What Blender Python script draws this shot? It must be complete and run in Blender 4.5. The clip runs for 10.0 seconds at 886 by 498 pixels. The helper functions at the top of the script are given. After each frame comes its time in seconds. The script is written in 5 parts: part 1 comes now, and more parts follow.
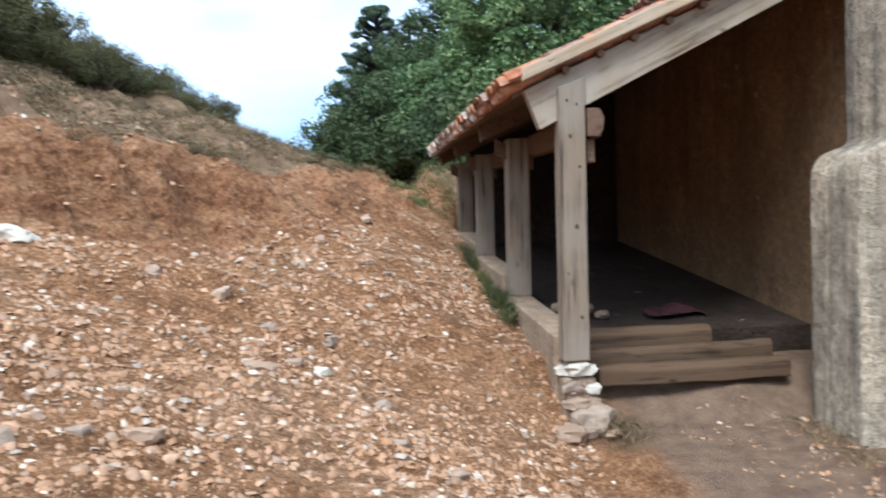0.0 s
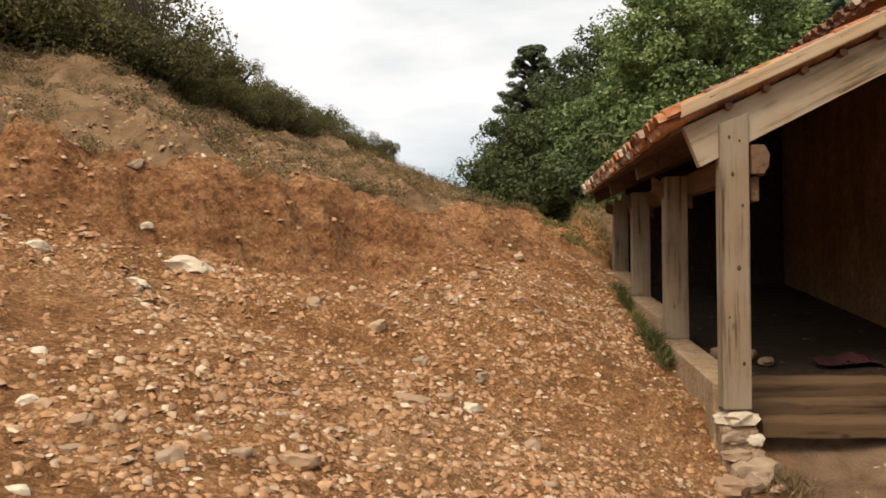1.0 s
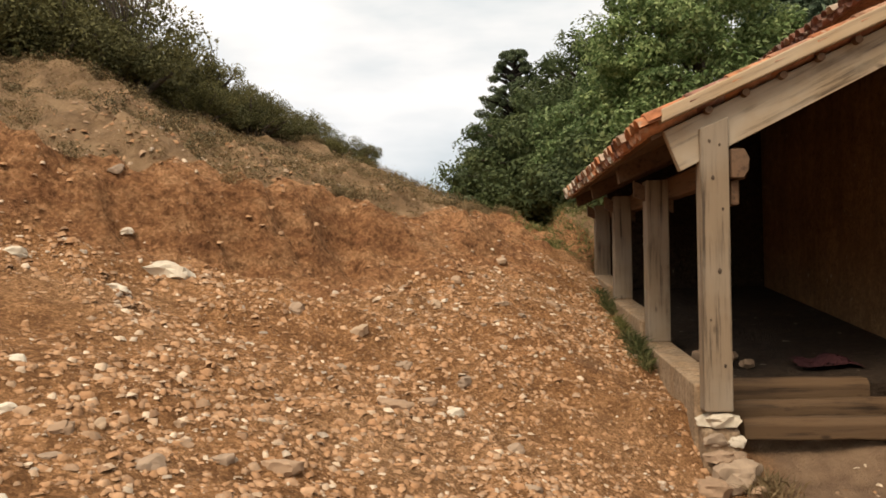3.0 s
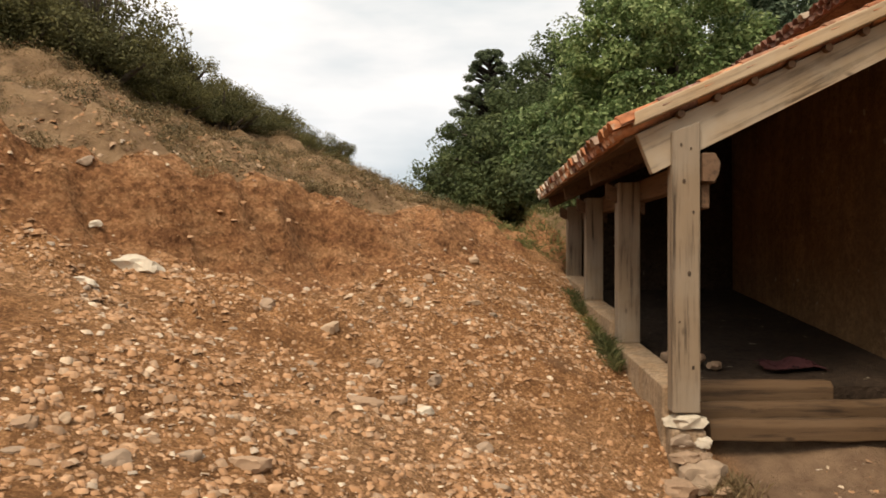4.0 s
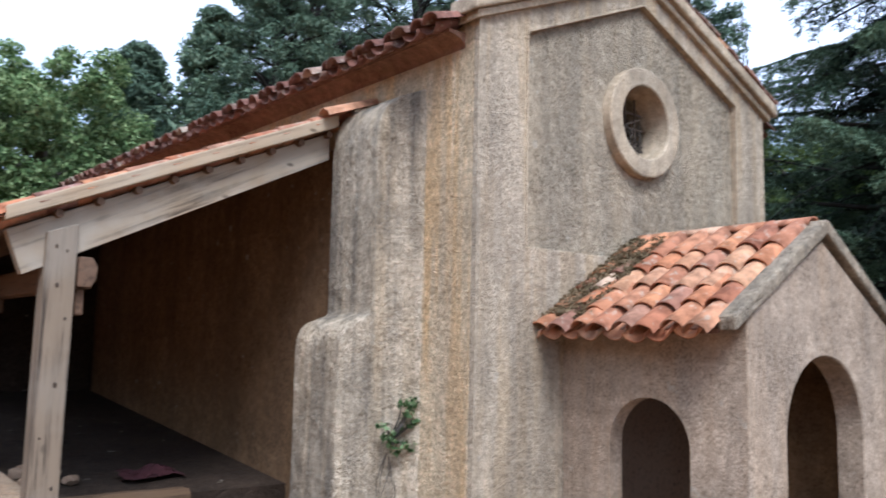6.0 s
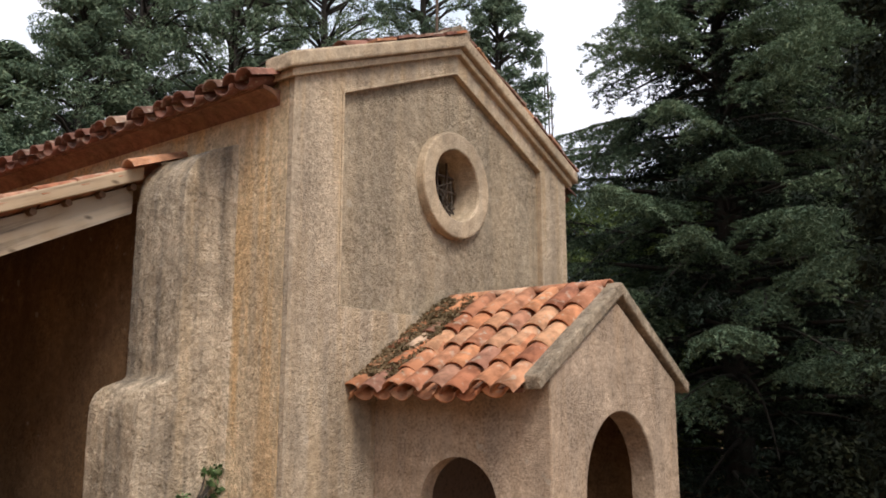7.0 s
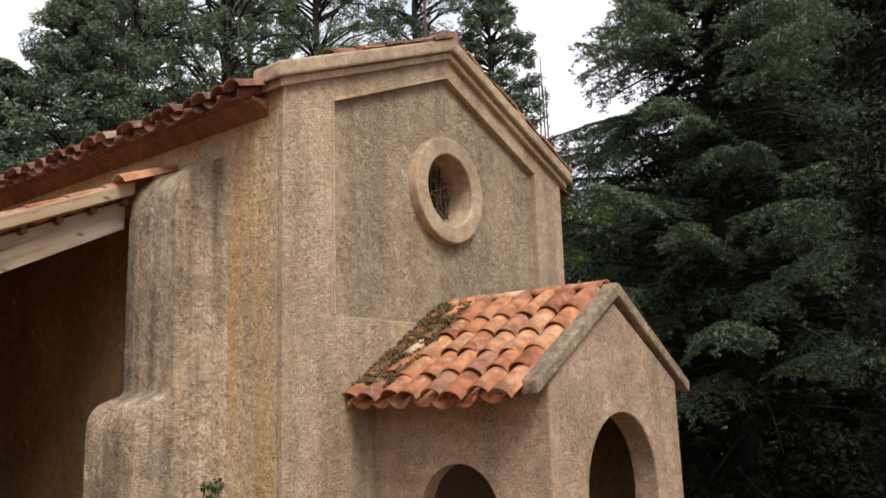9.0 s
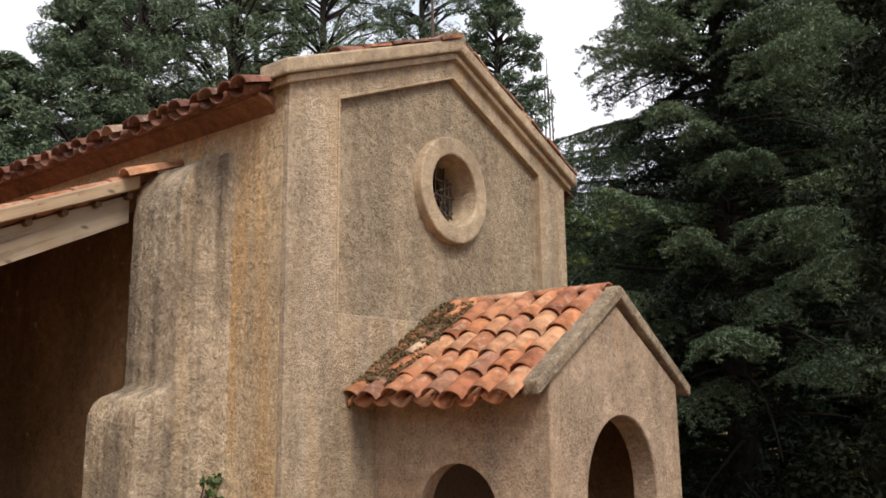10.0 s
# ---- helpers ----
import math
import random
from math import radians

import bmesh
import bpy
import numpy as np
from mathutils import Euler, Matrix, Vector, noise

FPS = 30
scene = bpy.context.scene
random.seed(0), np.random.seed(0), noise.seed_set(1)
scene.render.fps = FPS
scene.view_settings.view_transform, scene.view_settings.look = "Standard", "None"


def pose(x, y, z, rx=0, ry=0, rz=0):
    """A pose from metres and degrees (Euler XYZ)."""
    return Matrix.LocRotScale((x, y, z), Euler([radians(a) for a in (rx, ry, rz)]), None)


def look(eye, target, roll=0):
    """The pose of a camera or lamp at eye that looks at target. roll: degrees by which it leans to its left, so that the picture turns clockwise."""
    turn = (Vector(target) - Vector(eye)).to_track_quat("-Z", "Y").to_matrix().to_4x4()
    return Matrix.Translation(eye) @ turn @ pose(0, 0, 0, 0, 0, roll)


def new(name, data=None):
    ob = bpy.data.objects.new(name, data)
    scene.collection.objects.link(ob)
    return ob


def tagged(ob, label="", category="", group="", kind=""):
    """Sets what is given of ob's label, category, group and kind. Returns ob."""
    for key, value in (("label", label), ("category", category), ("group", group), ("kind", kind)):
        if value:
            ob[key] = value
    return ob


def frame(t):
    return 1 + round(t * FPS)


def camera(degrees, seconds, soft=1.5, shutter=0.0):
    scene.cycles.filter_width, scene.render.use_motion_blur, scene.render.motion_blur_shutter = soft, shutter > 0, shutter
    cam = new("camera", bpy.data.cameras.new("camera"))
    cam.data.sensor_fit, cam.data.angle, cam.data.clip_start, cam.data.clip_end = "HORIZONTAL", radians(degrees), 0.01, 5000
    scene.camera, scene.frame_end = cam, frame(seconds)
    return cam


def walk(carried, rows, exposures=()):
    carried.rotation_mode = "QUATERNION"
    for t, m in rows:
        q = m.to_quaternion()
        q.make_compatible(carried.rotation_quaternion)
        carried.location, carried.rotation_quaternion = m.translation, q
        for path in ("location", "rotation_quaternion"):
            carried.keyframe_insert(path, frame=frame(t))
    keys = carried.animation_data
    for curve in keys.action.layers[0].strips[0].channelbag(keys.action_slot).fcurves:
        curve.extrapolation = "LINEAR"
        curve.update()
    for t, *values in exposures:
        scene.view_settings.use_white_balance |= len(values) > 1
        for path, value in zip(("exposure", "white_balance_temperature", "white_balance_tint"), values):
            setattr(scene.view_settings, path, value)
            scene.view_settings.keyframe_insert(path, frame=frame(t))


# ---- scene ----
cam = camera(55.2, 10.0, 1.7, 0.25)
PATH = [
    (0, (-4.249, -4.953, 2.002), (-4.061, -2.964, 1.911), -1.9),
    (0.5, (-4.249, -4.955, 2.003), (-4.367, -2.959, 1.991), -1.6),
    (1, (-4.249, -4.959, 2.003), (-4.417, -2.966, 2.009), -1.0),
    (1.5, (-4.249, -4.958, 2.003), (-4.407, -2.964, 2.017), -1.4),
    (2, (-4.249, -4.958, 2.003), (-4.39, -2.963, 2.02), -1.4),
    (2.5, (-4.249, -4.958, 2.003), (-4.381, -2.963, 2.02), -1.3),
    (4, (-4.249, -4.958, 2.003), (-4.311, -2.959, 2.014), -0.3),
    (4.5, (-4.247, -4.968, 2.005), (-4.143, -2.971, 2.027), 1.1),
    (5, (-4.247, -4.967, 2.005), (-3.728, -3.038, 2.11), 1.0),
    (5.5, (-4.137, -5.011, 2.026), (-3.214, -3.249, 2.228), 1.2),
    (6, (-4.364, -4.836, 2.152), (-3.092, -3.31, 2.386), 1.2),
    (6.2, (-4.394, -4.763, 2.13), (-3.019, -3.336, 2.4), 1.2),
    (7.3, (-4.308, -4.882, 2.233), (-2.741, -3.697, 2.611), -0.4),
    (7.5, (-4.302, -4.89, 2.222), (-2.74, -3.705, 2.615), -0.6),
    (8, (-4.285, -4.883, 2.237), (-2.705, -3.713, 2.601), -1.0),
    (8.5, (-4.279, -4.875, 2.236), (-2.723, -3.671, 2.594), -1.9),
    (9, (-4.278, -4.873, 2.243), (-2.725, -3.668, 2.61), -1.8),
    (9.5, (-4.269, -4.878, 2.229), (-2.714, -3.675, 2.597), -1.0),
    (10, (-4.283, -4.87, 2.229), (-2.734, -3.66, 2.599), -0.7),
]
# stops, kelvin, tint: the clip's own automatic exposure and white balance
LIGHT = [(0.0, 1.02, 5400, 5), (0.4, 0.88, 6000, 2), (0.6, 0.72, 6900, 5), (0.9, 0.5, 8500, 13), (2.7, 0.5, 8600, 13), (4.6, 0.48, 8600, 13), (5.0, 0.7, 8600, 13), (5.5, 0.95, 6100, 10), (6.2, 0.85, 5400, 10), (7.3, 0.49, 7250, 15), (10.0, 0.52, 7250, 15)]
walk(cam, [(t, look(eye, target, roll)) for t, eye, target, roll in PATH], LIGHT)

# ---- light and sky ----
world = bpy.data.worlds.new("overcast_sky")
scene.world = world
world.use_nodes = True
wn, wl = world.node_tree.nodes, world.node_tree.links
wn.clear()
w_out = wn.new("ShaderNodeOutputWorld")
w_bg = wn.new("ShaderNodeBackground")
w_sky = wn.new("ShaderNodeTexSky")
w_sky.sky_type = "NISHITA"
w_sky.sun_disc = False
w_sky.sun_elevation = radians(50)
w_sky.sun_rotation = radians(204)
w_co = wn.new("ShaderNodeTexCoord")
w_map = wn.new("ShaderNodeMapping")
w_map.inputs["Scale"].default_value = (1.2, 1.2, 4.0)
w_noise = wn.new("ShaderNodeTexNoise")
w_noise.inputs["Scale"].default_value = 2.2
w_noise.inputs["Detail"].default_value = 5
w_ramp = wn.new("ShaderNodeValToRGB")
w_ramp.color_ramp.elements[0].position, w_ramp.color_ramp.elements[0].color = 0.36, (0.60, 0.73, 0.88, 1)
w_ramp.color_ramp.elements[1].position, w_ramp.color_ramp.elements[1].color = 0.56, (0.94, 1.02, 1.16, 1)
w_dim = wn.new("ShaderNodeMixRGB")
w_dim.blend_type = "MULTIPLY"
w_dim.inputs[0].default_value = 1.0
w_dim.inputs[2].default_value = (0.1, 0.1, 0.1, 1)
w_mix = wn.new("ShaderNodeMixRGB")
w_mix.inputs[0].default_value = 0.88
wl.new(w_co.outputs["Generated"], w_map.inputs["Vector"])
wl.new(w_map.outputs["Vector"], w_noise.inputs["Vector"])
wl.new(w_noise.outputs["Fac"], w_ramp.inputs["Fac"])
wl.new(w_sky.outputs["Color"], w_dim.inputs[1])
wl.new(w_dim.outputs["Color"], w_mix.inputs[1])
wl.new(w_ramp.outputs["Color"], w_mix.inputs[2])
w_sep = wn.new("ShaderNodeSeparateXYZ")
w_hor = wn.new("ShaderNodeValToRGB")
w_hor.color_ramp.elements[0].position, w_hor.color_ramp.elements[0].color = 0.02, (0.58, 0.66, 0.75, 1)
w_hor.color_ramp.elements[1].position, w_hor.color_ramp.elements[1].color = 1.0, (1.25, 1.24, 1.22, 1)
w_high = w_hor.color_ramp.elements.new(0.32)
w_high.color = (0.95, 0.95, 0.96, 1)
w_mul = wn.new("ShaderNodeMixRGB")
w_mul.blend_type = "MULTIPLY"
w_mul.inputs[0].default_value = 1.0
wl.new(w_co.outputs["Generated"], w_sep.inputs[0])
wl.new(w_sep.outputs["Z"], w_hor.inputs["Fac"])
wl.new(w_mix.outputs["Color"], w_mul.inputs[1])
wl.new(w_hor.outputs["Color"], w_mul.inputs[2])
wl.new(w_mul.outputs["Color"], w_bg.inputs["Color"])
wl.new(w_bg.outputs["Background"], w_out.inputs["Surface"])
w_bg.inputs["Strength"].default_value = 0.95

sun_data = bpy.data.lights.new("sun", "SUN")
sun_data.energy = 2.2
sun_data.angle = radians(22)
sun_data.color = (1.0, 0.97, 0.93)
sun = new("sun", sun_data)
sun.matrix_world = look((-4.6, -10.3, 14.5), (0, 0, 0))


# ---- materials ----
def nodes_of(name):
    m = bpy.data.materials.new(name)
    m.use_nodes = True
    nt = m.node_tree
    return m, nt.nodes, nt.links, nt.nodes["Principled BSDF"]


def tex_noise(n, l, scale, detail=4.0, vec=None, rough=0.55):
    t = n.new("ShaderNodeTexNoise")
    t.inputs["Scale"].default_value = scale
    t.inputs["Detail"].default_value = detail
    t.inputs["Roughness"].default_value = rough
    if vec is not None:
        l.new(vec, t.inputs["Vector"])
    return t.outputs["Fac"]


def ramp(n, l, fac, stops):
    r = n.new("ShaderNodeValToRGB")
    e = r.color_ramp.elements
    while len(e) < len(stops):
        e.new(0.5)
    for el, (p, c) in zip(e, stops):
        el.position, el.color = p, (*c, 1)
    l.new(fac, r.inputs["Fac"])
    return r.outputs["Color"]


def mix(n, l, fac, a, b, mode="MIX"):
    m = n.new("ShaderNodeMixRGB")
    m.blend_type = mode
    for sock, v in ((m.inputs[0], fac), (m.inputs[1], a), (m.inputs[2], b)):
        if isinstance(v, (int, float)):
            sock.default_value = v
        elif isinstance(v, tuple):
            sock.default_value = (*v, 1)
        else:
            l.new(v, sock)
    return m.outputs["Color"]


def coords(n, l, scale=(1, 1, 1), kind="Object"):
    c = n.new("ShaderNodeTexCoord")
    m = n.new("ShaderNodeMapping")
    m.inputs["Scale"].default_value = scale
    l.new(c.outputs[kind], m.inputs["Vector"])
    return m.outputs["Vector"]


def bump(n, l, bsdf, height, strength, dist):
    b = n.new("ShaderNodeBump")
    b.inputs["Strength"].default_value = strength
    b.inputs["Distance"].default_value = dist
    l.new(height, b.inputs["Height"])
    l.new(b.outputs["Normal"], bsdf.inputs["Normal"])


def stucco(name, base, stain, ochre, streak=0.5, rough_bump=0.7, grain=55.0, ochre_amt=0.5):
    """Old roughcast wall: pitted and grainy, with grey run-off streaks and ochre patches."""
    m, n, l, b = nodes_of(name)
    v = coords(n, l)
    patch = ramp(n, l, tex_noise(n, l, 1.1, 6, v, 0.65), [(0.36, (0, 0, 0)), (0.64, (1, 1, 1))])
    col = mix(n, l, patch, tuple(1.2 * c for c in base), tuple(0.74 * c for c in base))
    run2 = ramp(n, l, tex_noise(n, l, 1.5, 6, coords(n, l, (4.2, 4.2, 0.26)), 0.62), [(0.46, (0, 0, 0)), (0.6, (1, 1, 1))])
    col = mix(n, l, mix(n, l, ochre_amt, (0, 0, 0), run2), col, ochre)
    run = ramp(n, l, tex_noise(n, l, 1.7, 6, coords(n, l, (2.4, 2.4, 0.2)), 0.6), [(0.45, (0, 0, 0)), (0.62, (1, 1, 1))])
    col = mix(n, l, mix(n, l, streak, (0, 0, 0), run), col, stain)
    fine = tex_noise(n, l, grain, 6, v, 0.7)
    speck = ramp(n, l, fine, [(0.36, (0.45, 0.43, 0.4)), (0.5, (1.0, 1.0, 1.0)), (0.66, (1.3, 1.3, 1.3))])
    where = ramp(n, l, tex_noise(n, l, 2.3, 4, v), [(0.38, (0.25, 0.25, 0.25)), (0.62, (0.75, 0.75, 0.75))])
    col = mix(n, l, where, col, mix(n, l, 1.0, col, speck, "MULTIPLY"))
    # pits are darkened in colour as well as bumped: shade painted into the recesses
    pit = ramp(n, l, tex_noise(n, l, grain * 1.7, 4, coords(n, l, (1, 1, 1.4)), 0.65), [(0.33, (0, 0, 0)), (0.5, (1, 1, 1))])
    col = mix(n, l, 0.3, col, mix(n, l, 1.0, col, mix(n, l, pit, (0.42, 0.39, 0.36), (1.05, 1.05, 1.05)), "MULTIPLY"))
    mid = ramp(n, l, tex_noise(n, l, 11.0, 6, v, 0.65), [(0.3, (0.68, 0.67, 0.65)), (0.7, (1.2, 1.2, 1.2))])
    col = mix(n, l, 0.85, col, mix(n, l, 1.0, col, mid, "MULTIPLY"))
    flake = ramp(n, l, tex_noise(n, l, 6.5, 3, v), [(0.69, (0, 0, 0)), (0.73, (1, 1, 1))])
    col = mix(n, l, mix(n, l, 0.4, (0, 0, 0), flake), col, (0.5, 0.44, 0.35))
    l.new(col, b.inputs["Base Color"])
    b.inputs["Roughness"].default_value = 0.95
    b.inputs["Specular IOR Level"].default_value = 0.15
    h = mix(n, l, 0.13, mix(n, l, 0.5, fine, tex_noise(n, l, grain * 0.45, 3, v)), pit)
    bump(n, l, b, h, rough_bump, 0.085)
    return m


def wood(name, axis, light, dark, grey, grey_amt=0.5, slope=0.0):
    """Weathered timber with the grain along one axis."""
    m, n, l, b = nodes_of(name)
    sc = [14.0, 14.0, 14.0]
    sc[axis] = 0.7
    v = coords(n, l, tuple(sc))
    if slope:
        along = n.new("ShaderNodeMapping")
        along.vector_type = "TEXTURE"
        along.inputs["Rotation"].default_value = (0, -slope, 0)
        along.inputs["Scale"].default_value = tuple(1 / q for q in sc)
        l.new(n.new("ShaderNodeTexCoord").outputs["Object"], along.inputs["Vector"])
        v = along.outputs["Vector"]
    g = tex_noise(n, l, 1.6, 8, v, 0.65)
    col = ramp(n, l, g, [(0.34, dark), (0.48, light), (0.6, tuple(1.1 * c for c in light)), (0.72, tuple(0.6 * c for c in light))])
    wear = ramp(n, l, tex_noise(n, l, 2.1, 4, coords(n, l)), [(0.4, (0, 0, 0)), (0.65, (1, 1, 1))])
    col = mix(n, l, mix(n, l, grey_amt, (0, 0, 0), wear), col, grey)
    vk = coords(n, l, tuple(0.45 if i == axis else (0.0 if i == 1 and axis != 1 else 1.0) for i in range(3)))
    vo = n.new("ShaderNodeTexVoronoi")
    vo.inputs["Scale"].default_value = 5.0
    l.new(vk, vo.inputs["Vector"])
    knot = ramp(n, l, vo.outputs["Distance"], [(0.05, (1, 1, 1)), (0.12, (0, 0, 0))])
    col = mix(n, l, mix(n, l, 0.75, (0, 0, 0), knot), col, tuple(0.35 * c for c in dark))
    l.new(col, b.inputs["Base Color"])
    b.inputs["Roughness"].default_value = 0.88
    b.inputs["Specular IOR Level"].default_value = 0.2
    bump(n, l, b, g, 0.5, 0.012)
    return m


def terracotta(name, stops, lichen=0.35):
    m, n, l, b = nodes_of(name)
    oi = n.new("ShaderNodeObjectInfo")
    ge = n.new("ShaderNodeNewGeometry")
    add = n.new("ShaderNodeMath")
    add.operation = "ADD"
    l.new(oi.outputs["Random"], add.inputs[0])
    l.new(ge.outputs["Random Per Island"], add.inputs[1])
    fr = n.new("ShaderNodeMath")
    fr.operation = "FRACT"
    l.new(add.outputs[0], fr.inputs[0])
    col = ramp(n, l, fr.outputs[0], stops)
    pos = n.new("ShaderNodeNewGeometry").outputs["Position"]
    blot = ramp(n, l, tex_noise(n, l, 9.0, 5, pos), [(0.36, (0.4, 0.36, 0.34)), (0.6, (1.12, 1.1, 1.08))])
    col = mix(n, l, 0.75, col, mix(n, l, 1.0, col, blot, "MULTIPLY"))
    li = ramp(n, l, tex_noise(n, l, 15.0, 4, pos), [(0.58, (0, 0, 0)), (0.68, (1, 1, 1))])
    col = mix(n, l, mix(n, l, lichen, (0, 0, 0), li), col, (0.42, 0.37, 0.28))
    l.new(col, b.inputs["Base Color"])
    b.inputs["Roughness"].default_value = 0.85
    b.inputs["Specular IOR Level"].default_value = 0.25
    bump(n, l, b, tex_noise(n, l, 60.0, 5, pos), 0.35, 0.006)
    return m


def island_mat(name, stops, rough=0.9, noise_scale=20.0, bump_s=0.4, per_object=False):
    """Each loose piece takes its own colour out of a few, with fine mottling."""
    m, n, l, b = nodes_of(name)
    if per_object:
        fac = n.new("ShaderNodeObjectInfo").outputs["Random"]
    else:
        fac = n.new("ShaderNodeNewGeometry").outputs["Random Per Island"]
    col = ramp(n, l, fac, stops)
    pos = n.new("ShaderNodeNewGeometry").outputs["Position"]
    t = tex_noise(n, l, noise_scale, 4, pos)
    mot = ramp(n, l, t, [(0.3, (0.7, 0.7, 0.7)), (0.7, (1.15, 1.15, 1.15))])
    col = mix(n, l, 0.8, col, mix(n, l, 1.0, col, mot, "MULTIPLY"))
    l.new(col, b.inputs["Base Color"])
    b.inputs["Roughness"].default_value = rough
    b.inputs["Specular IOR Level"].default_value = 0.2
    if bump_s:
        bump(n, l, b, t, bump_s, 0.01)
    return m


def leaf_mat(name, stops, trans=0.25):
    m, n, l, b = nodes_of(name)
    fac = n.new("ShaderNodeNewGeometry").outputs["Random Per Island"]
    col = ramp(n, l, fac, stops)
    pos = n.new("ShaderNodeNewGeometry").outputs["Position"]
    mot = ramp(n, l, tex_noise(n, l, 0.9, 3, pos), [(0.35, (0.7, 0.74, 0.7)), (0.65, (1.2, 1.16, 1.1))])
    col = mix(n, l, 1.0, col, mot, "MULTIPLY")
    own = ramp(n, l, n.new("ShaderNodeObjectInfo").outputs["Random"], [(0.0, (0.78, 0.8, 0.82)), (0.5, (1.0, 1.0, 1.0)), (1.0, (1.16, 1.12, 1.04))])
    col = mix(n, l, 1.0, col, own, "MULTIPLY")
    l.new(col, b.inputs["Base Color"])
    b.inputs["Roughness"].default_value = 0.65
    b.inputs["Specular IOR Level"].default_value = 0.14
    tr = n.new("ShaderNodeBsdfTranslucent")
    l.new(col, tr.inputs["Color"])
    ms = n.new("ShaderNodeMixShader")
    ms.inputs[0].default_value = trans
    l.new(b.outputs[0], ms.inputs[1])
    l.new(tr.outputs[0], ms.inputs[2])
    l.new(ms.outputs[0], n["Material Output"].inputs["Surface"])
    return m


def soil_mat():
    m, n, l, b = nodes_of("red_soil")
    v = coords(n, l)
    big = tex_noise(n, l, 0.55, 5, v)
    col = ramp(n, l, big, [(0.3, (0.30, 0.145, 0.066)), (0.5, (0.36, 0.182, 0.085)), (0.7, (0.40, 0.225, 0.118))])
    mid = ramp(n, l, tex_noise(n, l, 5.0, 6, v, 0.65), [(0.3, (0.5, 0.46, 0.43)), (0.7, (1.3, 1.3, 1.3))])
    col = mix(n, l, 0.9, col, mix(n, l, 1.0, col, mid, "MULTIPLY"))
    vo = n.new("ShaderNodeTexVoronoi")
    vo.inputs["Scale"].default_value = 42.0
    l.new(v, vo.inputs["Vector"])
    chips = ramp(n, l, vo.outputs["Color"], [(0.3, (0.6, 0.56, 0.52)), (0.6, (1.0, 1.0, 1.0)), (0.85, (1.4, 1.45, 1.5))])
    col = mix(n, l, 0.7, col, mix(n, l, 1.0, col, chips, "MULTIPLY"))
    vf = n.new("ShaderNodeTexVoronoi")
    vf.inputs["Scale"].default_value = 95.0
    l.new(v, vf.inputs["Vector"])
    grit = ramp(n, l, vf.outputs["Color"], [(0.3, (0.62, 0.6, 0.57)), (0.6, (1.0, 1.0, 1.0)), (0.85, (1.35, 1.38, 1.4))])
    col = mix(n, l, 0.6, col, mix(n, l, 1.0, col, grit, "MULTIPLY"))
    # dry, brownish-grey turf above the cut bank
    att = n.new("ShaderNodeAttribute")
    att.attribute_name = "turf"
    dry = ramp(n, l, tex_noise(n, l, 3.0, 6, v, 0.7), [(0.3, (0.15, 0.095, 0.055)), (0.5, (0.26, 0.165, 0.095)), (0.75, (0.36, 0.24, 0.14))])
    edge = tex_noise(n, l, 2.2, 4, v)
    f = n.new("ShaderNodeMath")
    f.operation = "MULTIPLY_ADD"
    l.new(edge, f.inputs[0])
    f.inputs[1].default_value = 0.9
    l.new(att.outputs["Fac"], f.inputs[2])
    tf = ramp(n, l, f.outputs[0], [(0.85, (0, 0, 0)), (1.1, (1, 1, 1))])
    col = mix(n, l, tf, col, dry)
    # bare earth of the cut bank
    att2 = n.new("ShaderNodeAttribute")
    att2.attribute_name = "bank"
    clay = ramp(n, l, tex_noise(n, l, 2.5, 6, coords(n, l, (1, 1, 2.5)), 0.65), [(0.32, (0.21, 0.095, 0.046)), (0.5, (0.315, 0.152, 0.073)), (0.7, (0.43, 0.235, 0.122))])
    crumb = ramp(n, l, tex_noise(n, l, 13.0, 6, v, 0.7), [(0.36, (0.42, 0.39, 0.36)), (0.5, (1.0, 1.0, 1.0)), (0.68, (1.3, 1.3, 1.28))])
    clay = mix(n, l, 0.9, clay, mix(n, l, 1.0, clay, crumb, "MULTIPLY"))
    clay = mix(n, l, 0.6, clay, mix(n, l, 1.0, clay, chips, "MULTIPLY"))
    bf = n.new("ShaderNodeMath")
    bf.operation = "MULTIPLY_ADD"
    l.new(tex_noise(n, l, 3.2, 6, v, 0.7), bf.inputs[0])
    bf.inputs[1].default_value = 1.1
    l.new(att2.outputs["Fac"], bf.inputs[2])
    col = mix(n, l, ramp(n, l, bf.outputs[0], [(0.8, (0, 0, 0)), (1.5, (1, 1, 1))]), col, clay)
    att3 = n.new("ShaderNodeAttribute")
    att3.attribute_name = "trodden"
    fl = ramp(n, l, tex_noise(n, l, 6.0, 5, v), [(0.35, (0.20, 0.125, 0.08)), (0.65, (0.29, 0.19, 0.12))])
    col = mix(n, l, att3.outputs["Fac"], col, fl)
    l.new(col, b.inputs["Base Color"])
    b.inputs["Roughness"].default_value = 0.97
    b.inputs["Specular IOR Level"].default_value = 0.1
    rough_h = mix(n, l, 0.12, tex_noise(n, l, 7.0, 9, v, 0.78), vo.outputs["Distance"])
    bump(n, l, b, rough_h, 0.9, 0.11)
    return m


